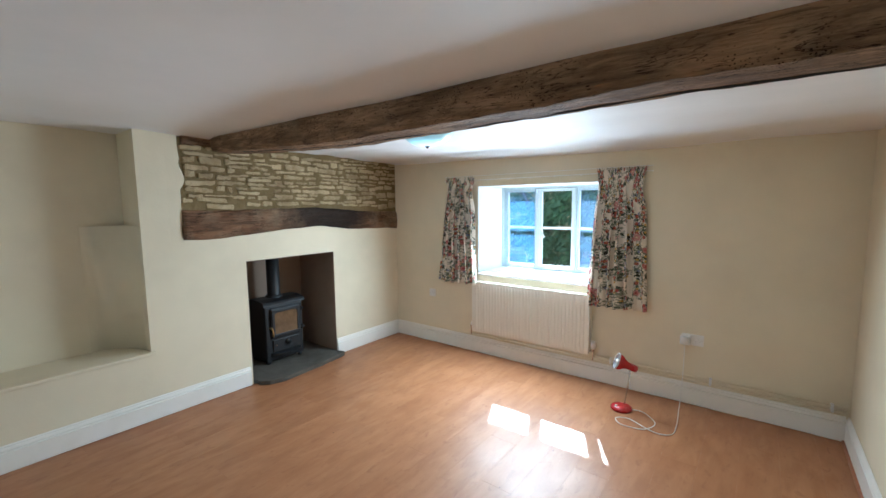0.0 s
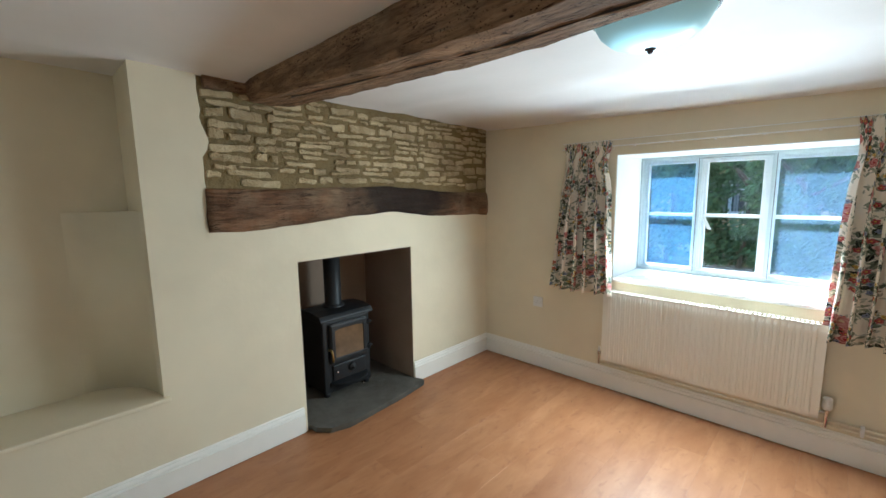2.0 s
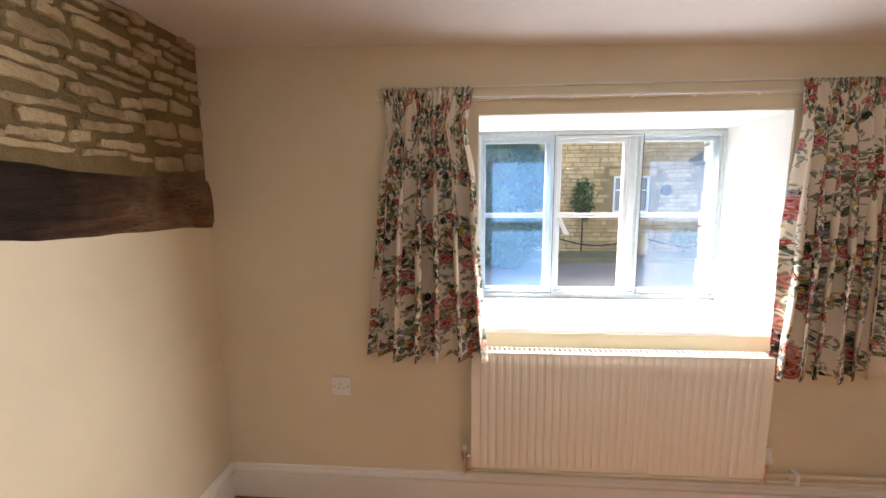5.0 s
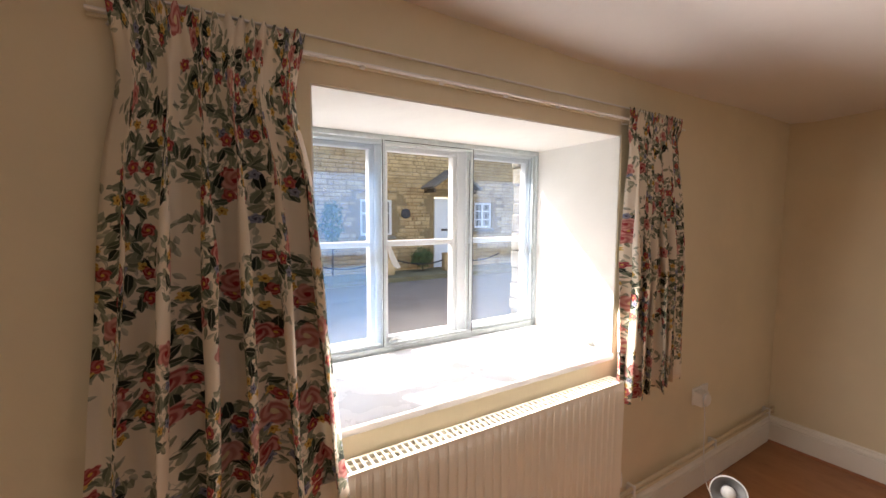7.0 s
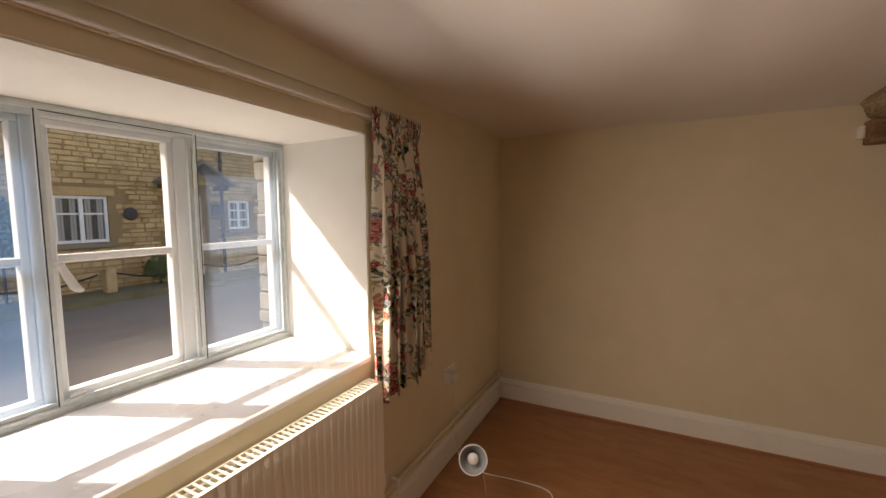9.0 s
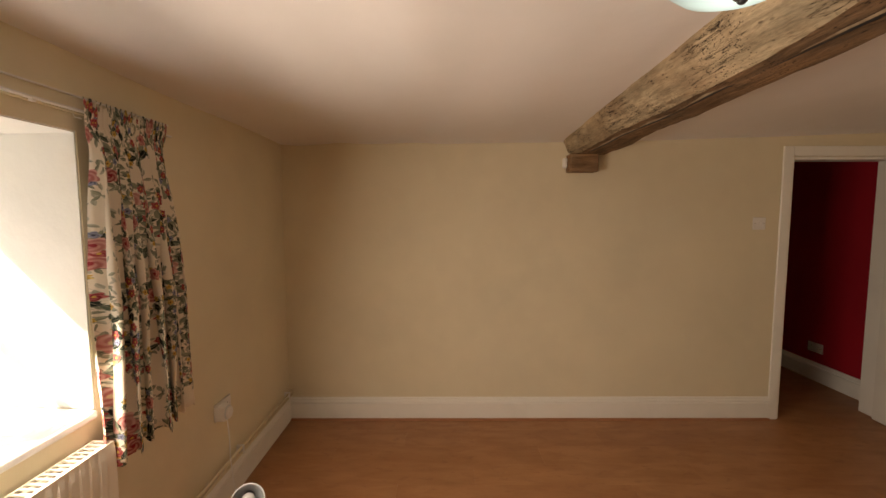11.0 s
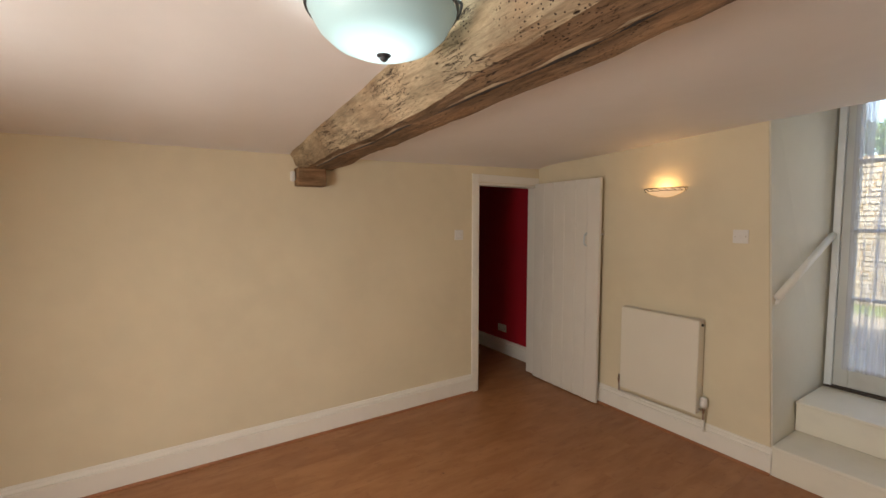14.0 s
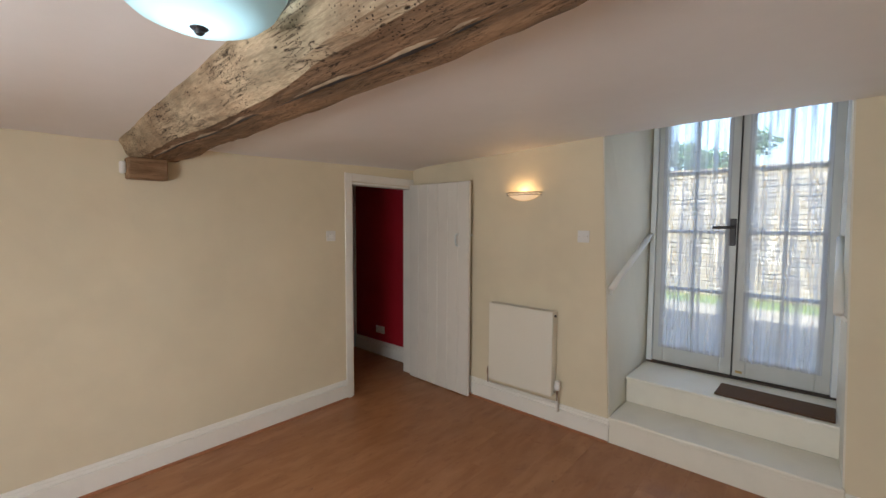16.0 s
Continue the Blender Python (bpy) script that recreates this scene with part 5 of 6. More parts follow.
def build_stove():
    t = thing("wood_stove", "small black cast-iron wood stove with flue, on the hearth", "stove", (-3.62, 2.425, 0.040))
    w, dp = 0.20, 0.30
    bm = rounded(-dp, 0, -w, w, 0.028, 0.565, 0.010, 3)
    part("body", bm, M_IRON, t)
    bm = bmesh.new()
    sec = [(0.022, 0.0), (0.022, 0.018), (0.0, 0.045), (-0.10, 0.058), (-0.22, 0.058), (-dp - 0.01, 0.04), (-dp - 0.01, 0.0)]
    ends = [[bm.verts.new((x, y, 0.565 + z)) for x, z in sec] for y in (-w - 0.022, w + 0.022)]
    for i in range(len(sec)):
        j = (i + 1) % len(sec)
        bm.faces.new((ends[0][i], ends[0][j], ends[1][j], ends[1][i]))
    bm.faces.new(ends[0])
    bm.faces.new(ends[1][::-1])
    part("top_plate", soften(bm, 0.006, 2), M_IRON, t)
    part("flue_pipe", lathe([(0.082, 0.0), (0.082, 0.02), (0.064, 0.025), (0.062, 0.03), (0.062, 0.62), (0, 0.62)], 28, pose(-0.17, 0.0, 0.615)), M_IRON, t, "black steel flue pipe", True)
    door = part("door", rounded(-0.002, 0.022, -0.155, 0.165, 0.245, 0.545, 0.012, 3), M_IRON, t, "arched cast door")
    fr = bmesh.new()
    box(fr, 0.020, 0.030, -0.145, 0.155, 0.262, 0.290)
    box(fr, 0.020, 0.030, -0.145, 0.155, 0.502, 0.532)
    box(fr, 0.020, 0.030, -0.145, -0.115, 0.29, 0.502)
    box(fr, 0.020, 0.030, 0.125, 0.155, 0.29, 0.502)
    part("door_frame", soften(fr, 0.004, 2), M_IRON, door)
    bm = bmesh.new()
    top = [(-0.118 + 0.246 * k / 12, 0.488 + 0.022 * math.sin(math.pi * k / 12)) for k in range(13)]
    pts = [(-0.118, 0.288), *top, (0.128, 0.288)]
    f = bm.faces.new([bm.verts.new((0.0245, y, z)) for y, z in pts])
    ext = bmesh.ops.extrude_face_region(bm, geom=[f])
    for v in ext["geom"]:
        if isinstance(v, bmesh.types.BMVert):
            v.co.x -= 0.004
    part("stove_glass", bm, M_STOVEGLASS, door, "amber sooty glass")
    part("door_handle", tube(smooth_path([(0.02, -0.165, 0.36), (0.055, -0.165, 0.365), (0.062, -0.160, 0.33), (0.050, -0.150, 0.28)], 4), 0.008, 8), M_BRASS, door, "brass door handle", True)
    for z in (0.30, 0.49):
        part("hinge", lathe([(0, -0.02), (0.010, -0.02), (0.010, 0.02), (0, 0.02)], 10, pose(0.012, 0.185, z)), M_IRON, door)
        part("hinge_arm", rounded(0.004, 0.016, 0.165, 0.215, z - 0.008, z + 0.008, 0.003, 1), M_IRON, door)
    ash = part("ash_door", rounded(0, 0.014, -0.135, 0.145, 0.118, 0.232, 0.006, 2), M_IRON, t)
    part("air_dial", lathe([(0, 0), (0.030, 0), (0.030, 0.012), (0.022, 0.018), (0.010, 0.020), (0.010, 0.034), (0, 0.036)], 20, pose(0.014, 0.02, 0.185, 90, 0, 90)), M_IRON, ash, "round air control knob", True)
    part("ash_knob", lathe([(0, 0), (0.005, 0), (0.006, 0.012), (0.010, 0.02), (0, 0.026)], 12, pose(0.014, -0.112, 0.185, 90, 0, 90)), M_CHROME, ash, "", True)
    bm = bmesh.new()
    n = 12
    lo = []
    for k in range(n + 1):
        y = -0.155 + 0.32 * k / n
        b = 0.075 * math.sin(math.pi * k / n) ** 0.6
        lo.append([bm.verts.new(p) for p in ((0.0, y, 0.082), (0.012 + b, y, 0.090), (0.014 + b, y, 0.104), (0.0, y, 0.110))])
    for a, b in zip(lo, lo[1:]):
        for k in range(4):
            bm.faces.new((a[k], a[(k + 1) % 4], b[(k + 1) % 4], b[k]))
    bm.faces.new(lo[0])
    bm.faces.new(lo[-1][::-1])
    part("ash_lip", bm, M_IRON, t, "curved ash shelf")
    part("riddle_knob", lathe([(0, 0), (0.004, 0), (0.004, 0.02), (0.009, 0.026), (0.009, 0.034), (0, 0.038)], 12, pose(0.085, 0.05, 0.075, 90, 0, 90)), M_CHROME, t, "", True)
    for x in (-0.03, -dp + 0.03):
        for y in (-w + 0.03, w - 0.03):
            part("leg", lathe([(0, 0.0), (0.024, 0.0), (0.022, 0.012), (0.026, 0.03), (0, 0.03)], 12, pose(x, y, 0)), M_IRON, t, "", True)


def build_red_lamp():
    t = thing("desk_lamp", "red enamel desk lamp with chrome neck standing on the floor", "desk lamp", (-0.700, 3.425, 0.0))
    part("base", lathe([(0, 0), (0.072, 0), (0.078, 0.006), (0.076, 0.016), (0.060, 0.028), (0.030, 0.034), (0, 0.035)], 32), M_REDLAMP, t, "round red base", True)
    part("button", lathe([(0, 0.0), (0.009, 0.0), (0.008, 0.006), (0, 0.007)], 14, pose(-0.030, -0.032, 0.031)), M_PLASTIC, t, "white push switch")
    neck = smooth_path([(0.015, 0.02, 0.03), (0.030, 0.030, 0.15), (0.038, 0.055, 0.24), (0.030, 0.080, 0.300)], 8)
    part("neck", tube(neck, 0.006, 10), M_CHROME, t, "chrome gooseneck", True)
    aim = Vector((-0.85, -0.35, 0.35)).normalized()
    m = Matrix.Translation(Vector((0.013, 0.085, 0.317))) @ aim.to_track_quat("Z", "Y").to_matrix().to_4x4()
    sh = part("shade", lathe([(0, -0.075), (0.020, -0.073), (0.026, -0.065), (0.028, 0.0), (0.034, 0.018), (0.058, 0.055), (0.062, 0.085), (0.060, 0.085), (0.055, 0.057), (0.030, 0.02), (0, 0.015)], 32, m), M_REDLAMP, t, "red conical shade", True)
    part("rim", lathe([(0.0622, 0.078), (0.0645, 0.078), (0.0645, 0.088), (0.0595, 0.088), (0.0622, 0.078)], 32, m), M_BULBGLASS, sh, "pale inner rim")
    part("reflector", lathe([(0.0595, 0.084), (0.054, 0.056), (0.030, 0.024), (0, 0.019)], 32, m), M_REFLECT, sh, "grey metal reflector", True)
    part("lamp_holder", lathe([(0, 0.018), (0.024, 0.018), (0.024, 0.040), (0.018, 0.044), (0, 0.044)], 20, m), M_DARK, sh, "black lamp holder", True)
    part("bulb", lathe([(0, 0.02), (0.012, 0.02), (0.013, 0.035), (0.024, 0.055), (0.026, 0.068), (0.018, 0.084), (0, 0.090)], 20, m), M_BULBGLASS, sh, "clear bulb", True)
    c = thing("lamp_cable", "thin white lamp cable looped on the floor", "cable", (0, 0, 0.004))
    pts = [(-0.635, 3.43, 0.010), (-0.55, 3.45, 0.002), (-0.45, 3.33, 0.002), (-0.50, 3.20, 0.002), (-0.64, 3.18, 0.002), (-0.69, 3.24, 0.008), (-0.61, 3.28, 0.008), (-0.50, 3.22, 0.008),
           (-0.40, 3.20, 0.002), (-0.33, 3.25, 0.002), (-0.325, 3.40, 0.002), (-0.345, 3.62, 0.004), (-0.35, 3.73, 0.06), (-0.347, 3.762, 0.22), (-0.345, 3.768, 0.38), (-0.345, 3.775, 0.472)]
    part("cord", tube(smooth_path(pts, 8), 0.0032, 6), M_PLASTIC, c, "", True)


def build_crumbs():
    rng = random.Random(12)
    bm = bmesh.new()
    spots = [(-2.75, 2.35), (-2.35, 3.45), (-1.95, 3.30), (-1.55, 2.85), (-2.2, 1.9), (-1.0, 2.1), (-2.9, 3.3), (-0.9, 2.6), (-1.3, 0.2), (-0.3, 1.2)]
    for x, y in spots:
        r = rng.uniform(0.003, 0.006)
        lo = [bm.verts.new((x + r * rng.uniform(0.5, 1.2) * math.cos(k * 1.26), y + r * rng.uniform(0.5, 1.2) * math.sin(k * 1.26), 0.0002)) for k in range(5)]
        tip = bm.verts.new((x, y, r * 0.7))
        for k in range(5):
            bm.faces.new((lo[k], lo[(k + 1) % 5], tip))
        bm.faces.new(lo[::-1])
    tagged(mesh_ob("floor_crumbs", bm, M_DARK), "few dark crumbs of dirt on the laminate floor", "crumbs", "", "stuff")


# ---- doors ----


def build_hall_door():
    fr = tagged(new("door_frame_1"), "white painted doorway casing", "door frame", "", "structure")
    for name, b in (("architrave", (XE - 0.014, XE, 0.270, 0.338, 0.0, 1.960)), ("architrave", (XE - 0.014, XE, -0.470, 0.270, 1.892, 1.960)),
                    ("jamb", (XE, 0.715, 0.252, 0.274, 0.0, 1.889)), ("jamb", (XE - 0.010, 0.715, -0.484, -0.455, 0.0, 1.889)), ("head", (XE, 0.715, -0.455, 0.252, 1.868, 1.889)),
                    ("stop", (0.64, 0.66, 0.240, 0.252, 0.0, 1.868))):
        part(name, rounded(*b, 0.003, 1), M_WHITE, fr)
    part("latch_keep", rounded(0.60, 0.63, 0.246, 0.2525, 1.36, 1.44, 0.002, 1), M_DARK, fr, "black iron latch keep")
    door = thing("ledged_door", "white painted plank door standing wide open", "door", (XE - 0.018, -0.438, 0.008))
    door.matrix_world = pose(XE - 0.018, -0.438, 0.008, 0, 0, 180 - 1.2)
    n, w = 6, 0.755
    for k in range(n):
        a, b = k * w / n, (k + 1) * w / n
        part("plank", rounded(a + 0.0008, b - 0.0008, -0.030, 0.0, 0.0, 1.893, 0.0035, 1), M_DOORWHITE, door)
    for z in (0.22, 0.95, 1.65):
        part("ledge", rounded(0.03, w - 0.03, 0.0, 0.018, z - 0.05, z + 0.05, 0.004, 1), M_DOORWHITE, door)
    z = 1.38
    h = part("door_handle", tube(smooth_path([(w - 0.125, -0.031, z + 0.055), (w - 0.125, -0.058, z + 0.035), (w - 0.125, -0.062, z), (w - 0.125, -0.058, z - 0.035), (w - 0.125, -0.031, z - 0.055)], 5), 0.008, 8), M_ALU, door, "pale painted pull handle", True)
    for dz in (-0.062, 0.062):
        part("handle_plate", lathe([(0, 0), (0.014, 0), (0.012, 0.004), (0, 0.004)], 14, pose(w - 0.125, -0.030, z + dz, 90)), M_DOORWHITE, h)
    part("latch_bar", rounded(w - 0.06, w + 0.022, -0.005, 0.006, z + 0.04, z + 0.054, 0.002, 1), M_DOORWHITE, door, "white latch bar end")
    # hall beyond
    bm = bmesh.new()
    box(bm, 0.715, 1.755, -0.75, -0.640, -0.1, 2.4)
    structure("wall_hall_red", bm, M_RED, "dark red painted hall wall", "wall")
    bm = bmesh.new()
    box(bm, 2.75, 2.85, -0.75, 1.3, -0.1, 2.4)
    box(bm, 0.71, 2.85, 1.20, 1.30, -0.1, 2.4)
    box(bm, 1.83, 2.85, -1.1, -1.0, -0.1, 2.4)
    structure("wall_hall", bm, M_REVEAL, "pale painted hall walls", "wall")
    bm = bmesh.new()
    box(bm, 0.71, 2.85, -1.1, 1.3, 2.12, 2.25)
    structure("ceiling_hall", bm, M_CEIL, "white hall ceiling", "ceiling")
    d = tagged(new("door_2"), "white panelled hall door seen through the doorway", "door", "", "structure")
    part("leaf", rounded(1.90, 2.62, -0.86, -0.82, 0.0, 1.95, 0.004, 1), M_FRAME, d)
    part("jamb", rounded(1.757, 1.90, -0.88, -0.625, 0.0, 2.0, 0.004, 1), M_FRAME, d)
    part("door_knob", lathe([(0, 0), (0.012, 0), (0.012, 0.02), (0.026, 0.03), (0.024, 0.05), (0, 0.055)], 16, pose(1.97, -0.82, 1.0, -90)), M_CHROME, d, "", True)
    socket("white double socket low on the red hall wall", (1.30, -0.640, 0.300), 180, True)


def build_garden_doors():
    y0 = -1.30
    # steps up to the doors
    s = tagged(new("steps"), "two white painted wooden steps up to the garden doors", "steps", "", "structure")
    xa, xb = -2.573, -1.387
    part("riser", rounded(xa, xb, -0.80, -0.470, 0.0, 0.1658, 0.001, 1), M_STEP, s)
    part("tread", rounded(xa, xb, -0.8165, -0.445, 0.166, 0.192, 0.009, 3), M_STEP, s)
    part("nosing_mould", rounded(xa, xb, -0.470, -0.458, 0.148, 0.165, 0.004, 2), M_STEP, s)
    part("riser", rounded(xa, xb, -1.38, -0.815, 0.190, 0.3628, 0.001, 1), M_STEP, s)
    part("tread", rounded(xa, xb, -1.38, -0.795, 0.363, 0.385, 0.007, 3), M_STEP, s)
    bm = bmesh.new()
    e = 0.006
    for f in box(bm, xb - e, xb + 0.002, -1.40, YS + 0.0015, 0.0, 2.52):
        for v in f.verts:
            if v.co.z > 1 and v.co.y > -1 and v.co.x < xb + 0.01:
                v.co.x += 0.119
    for f in box(bm, xa - 0.002, xa + e, -1.40, YS + 0.0015, 0.0, 2.52):
        for v in f.verts:
            if v.co.z > 1 and v.co.y > -1 and v.co.x < xa + 0.01:
                v.co.x += 0.064
    structure("recess_sides", bm, M_RECESS, "white painted plaster sides of the door recess", "wall")
    fr = tagged(new("door_frame_2"), "pale painted frame of the garden doors", "door frame", "", "structure")
    part("jamb", rounded(xb - 0.045, xb - e, y0 - 0.07, y0 + 0.02, 0.386, 2.52, 0.003, 1), M_FRAME, fr)
    part("jamb", rounded(xa + e, xa + 0.045, y0 - 0.07, y0 + 0.02, 0.386, 2.52, 0.003, 1), M_FRAME, fr)
    part("head", rounded(xa + 0.045, xb - 0.045, y0 - 0.07, y0 + 0.02, 2.47, 2.52, 0.003, 1), M_FRAME, fr)
    part("threshold", rounded(xa + e, xb - e, y0 - 0.08, y0 + 0.024, 0.3855, 0.402, 0.003, 1), M_DARKWOOD, fr, "dark wooden threshold")
    for k, (a, b) in enumerate(((-2.526, -1.987), (-1.981, -1.434))):
        d = thing("garden_door", "glazed white garden door leaf with voile curtain, closed", "door", ((a + b) / 2, y0, 0.405), "pair of garden doors")
        w = b - a
        st = 0.078
        zt = 2.06
        x0, x1 = -w / 2, w / 2
        bm = bmesh.new()
        box(bm, x0, x0 + st, -0.04, 0.0, 0.0, zt)
        box(bm, x1 - st, x1, -0.04, 0.0, 0.0, zt)
        box(bm, x0 + st, x1 - st, -0.04, 0.0, 0.0, 0.155)
        box(bm, x0 + st, x1 - st, -0.04, 0.0, zt - 0.07, zt)
        part("stiles_and_rails", soften(bm, 0.004, 1), M_GREYFRAME, d)
        zs = [0.155 + (zt - 0.07 - 0.155) * i / 4 for i in range(5)]
        for z in zs[1:4]:
            part("glazing_bar", rounded(x0 + st, x1 - st, -0.034, -0.006, z - 0.013, z + 0.013, 0.003, 1), M_GREYFRAME, d)
        for i in range(4):
            part("glazing_bar", rounded(-0.012, 0.012, -0.033, -0.007, zs[i] + 0.013, zs[i + 1] - 0.013, 0.003, 1), M_GREYFRAME, d)
            for xa2, xb2 in ((x0 + st, -0.012), (0.012, x1 - st)):
                bm = bmesh.new()
                box(bm, xa2, xb2, -0.022, -0.018, zs[i], zs[i + 1])
                p = part("pane", bm, M_GLASS, d)
                p.visible_shadow = False
        if k == 1:
            h = part("handle_plate", rounded(x0 + 0.008, x0 + 0.052, 0.0, 0.010, 0.975, 1.175, 0.005, 2), M_DARK, d, "black lever handle plate")
            part("lever", tube(smooth_path([(x0 + 0.028, 0.006, 1.11), (x0 + 0.028, 0.045, 1.11), (x0 + 0.06, 0.050, 1.11), (x0 + 0.15, 0.050, 1.108)], 4), 0.011, 8), M_DARK, h, "black lever", True)
            bm = bmesh.new()
            box(bm, x0 - 0.0058, x0 + 0.004, -0.03, 0.0015, 0.0, zt)
            part("meeting_seal", bm, M_SEAL, d, "dark seal between the doors")
        else:
            part("bolt", rounded(x1 - 0.062, x1 - 0.02, 0.0, 0.010, 0.028, 0.044, 0.003, 1), M_BRASS, d, "small brass bolt plate")
        c = thing("voile_curtain", "sheer white dotted voile panel hung on the garden door", "curtain", ((a + b) / 2, y0 + 0.016, 0.53), "voile door curtains")
        bm = bmesh.new()
        uvl = bm.loops.layers.uv.new("UVMap")
        nu, nv = 60, 20
        grid = []
        rng = random.Random(k + 20)
        folds = [(rng.uniform(-0.8, 0.8), rng.uniform(0.03, 0.09), rng.uniform(0.004, 0.010)) for _ in range(9)]
        for j in range(nv + 1):
            v = j / nv
            row = []
            for i in range(nu + 1):
                u = i / nu * 2 - 1
                y = sum(amp * math.exp(-((u - c0 - 0.05 * math.sin(3 * v + c0 * 5)) / (wd * 0.5)) ** 2) for c0, wd, amp in folds)
                xx = u * (w / 2 - 0.045) + 0.004 * math.sin(6 * v + 3 * u)
                z = 0.0 + 1.90 * v + (0.006 * noise.noise((u * 6, 1, k)) if j == 0 else 0)
                row.append(bm.verts.new((xx, y, z)))
            grid.append(row)
        for j in range(nv):
            for i in range(nu):
                f = bm.faces.new((grid[j][i], grid[j][i + 1], grid[j + 1][i + 1], grid[j + 1][i]))
                f.smooth = True
                for lp in f.loops:
                    lp[uvl].uv = (lp.vert.co.x * 1.25 + lp.vert.co.y * 3 + k, lp.vert.co.z)
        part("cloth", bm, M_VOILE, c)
        part("rod", tube([(-w / 2 + 0.03, 0.002, 1.895), (w / 2 - 0.03, 0.002, 1.895)], 0.004, 8), M_PLASTIC, c)
    for side, x in ((-1, xb - e), (1, xa + e)):
        r = thing("handrail", "short sloping white painted wooden handrail", "handrail", (x, 0, 0))
        if side < 0:
            p0, p1, wall = Vector((0.031, -0.500, 1.085)), Vector((-0.012, -1.25, 1.450)), 0.055
        else:
            p0, p1, wall = Vector((0.060, -0.500, 1.085)), Vector((0.038, -1.25, 1.450)), 0.0
        part("rail", tube([p0, p1], 0.021, 12), M_WHITE, r, "", True)
        for f in (0.03, 0.85):
            q = p0.lerp(p1, f)
            part("bracket", tube([(wall, q.y, q.z - 0.055), ((wall + q.x) / 2, q.y, q.z - 0.05), (q.x, q.y, q.z - 0.012)], 0.010, 8), M_WHITE, r, "", True)
    m = thing("door_mat", "narrow brown coir mat on the top step", "mat", (-2.245, -0.96, 0.385))
    part("weave", rounded(-0.30, 0.30, -0.13, 0.115, 0.0, 0.014, 0.004, 1, pose(0, 0, 0, 0, 0, -2)), M_MAT, m)


# ---- outside ----


def rubble(parent, material, x0, x1, z0, z1, y, seed, near, holes, hmin=0.07, hmax=0.15, lmin=0.16, lmax=0.5, facing=-1):
    """Coursed rubble facing: stones inside near=(xa, xb, za, zb) are parts, the others one joined part."""
    rng = random.Random(seed)
    verts, faces = [], []
    z = z0
    count = 0
    while z < z1:
        h = rng.uniform(hmin, hmax)
        x = x0 + rng.uniform(-0.2, 0)
        while x < x1:
            w = rng.uniform(lmin, lmax)
            a, b = max(x, x0), min(x + w, x1)
            x += w
            if b - a < 0.05:
                continue
            if any(a < hx1 and b > hx0 and z < hz1 and z + h > hz0 for hx0, hx1, hz0, hz1 in holes):
                continue
            g = 0.008
            pr = rng.uniform(0.006, 0.03) * facing
            co = [(a + g, y, z + g), (b - g, y, z + g), (b - g, y, z + h - g), (a + g, y, z + h - g)]
            k = 0.015
            co += [(a + g + k, y + pr, z + g + k * 0.6), (b - g - k, y + pr, z + g + k * 0.6), (b - g - k * rng.uniform(0.6, 2), y + pr, z + h - g - k * 0.6), (a + g + k * rng.uniform(0.6, 2), y + pr, z + h - g - k * 0.6)]
            fs = ((4, 5, 6, 7), (0, 1, 5, 4), (1, 2, 6, 5), (2, 3, 7, 6), (3, 0, 4, 7))
            if count < 290 and near[0] < a and b < near[1] and near[2] < z and z + h < near[3]:
                me = bpy.data.meshes.new("facing_stone")
                me.from_pydata(co, [], fs)
                me.materials.append(material)
                ob = new("facing_stone", me)
                ob.parent = parent
                count += 1
            else:
                o = len(verts)
                verts += co
                faces += [tuple(o + q for q in f) for f in fs]
        z += h
    if verts:
        me = bpy.data.meshes.new("facing")
        me.from_pydata(verts, [], faces)
        me.materials.append(material)
        ob = new("facing", me)
        ob.parent = parent
        ob["kind"] = "stuff"


def far_window(house, x0, x1, z0, z1, y, lights, rows):
    w = part("window", rounded(x0 - 0.06, x1 + 0.06, y - 0.08, y + 0.02, z0 - 0.10, z0 - 0.02, 0.01, 1), M_GARDENSTONE, house, "stone sill and pale casement window")
    bm = bmesh.new()
    f = 0.055
    yf = y + 0.03
    box(bm, x0, x1, yf, yf + 0.05, z0, z0 + f)
    box(bm, x0, x1, yf, yf + 0.05, z1 - f, z1)
    box(bm, x0, x0 + f, yf, yf + 0.05, z0 + f, z1 - f)
    box(bm, x1 - f, x1, yf, yf + 0.05, z0 + f, z1 - f)
    for k in range(1, lights):
        x = x0 + (x1 - x0) * k / lights
        box(bm, x - f * 0.6, x + f * 0.6, yf, yf + 0.05, z0 + f, z1 - f)
    for zf in rows:
        z = z0 + (z1 - z0) * zf
        box(bm, x0 + f, x1 - f, yf + 0.008, yf + 0.04, z - 0.016, z + 0.016)
    part("window_frame", bm, M_FRAME, w)
    bm = bmesh.new()
    box(bm, x0 + f, x1 - f, yf + 0.035, yf + 0.045, z0 + f, z1 - f)
    part("pane", bm, M_DARKGLASS, w)
    for k in range(lights):
        xa = x0 + (x1 - x0) * k / lights + 0.07
        xb = x0 + (x1 - x0) * (k + 1) / lights - 0.07
        bm = bmesh.new()
        for i in range(6):
            q = xa + (xb - xa) * i / 6
            if i in (0, 1, 4, 5):
                box(bm, q, q + (xb - xa) / 6 * 0.85, yf + 0.026, yf + 0.033, z0 + f, z0 + (z1 - z0) * 0.93)
        part("net_curtain", bm, M_NET, w, "pale net curtain")


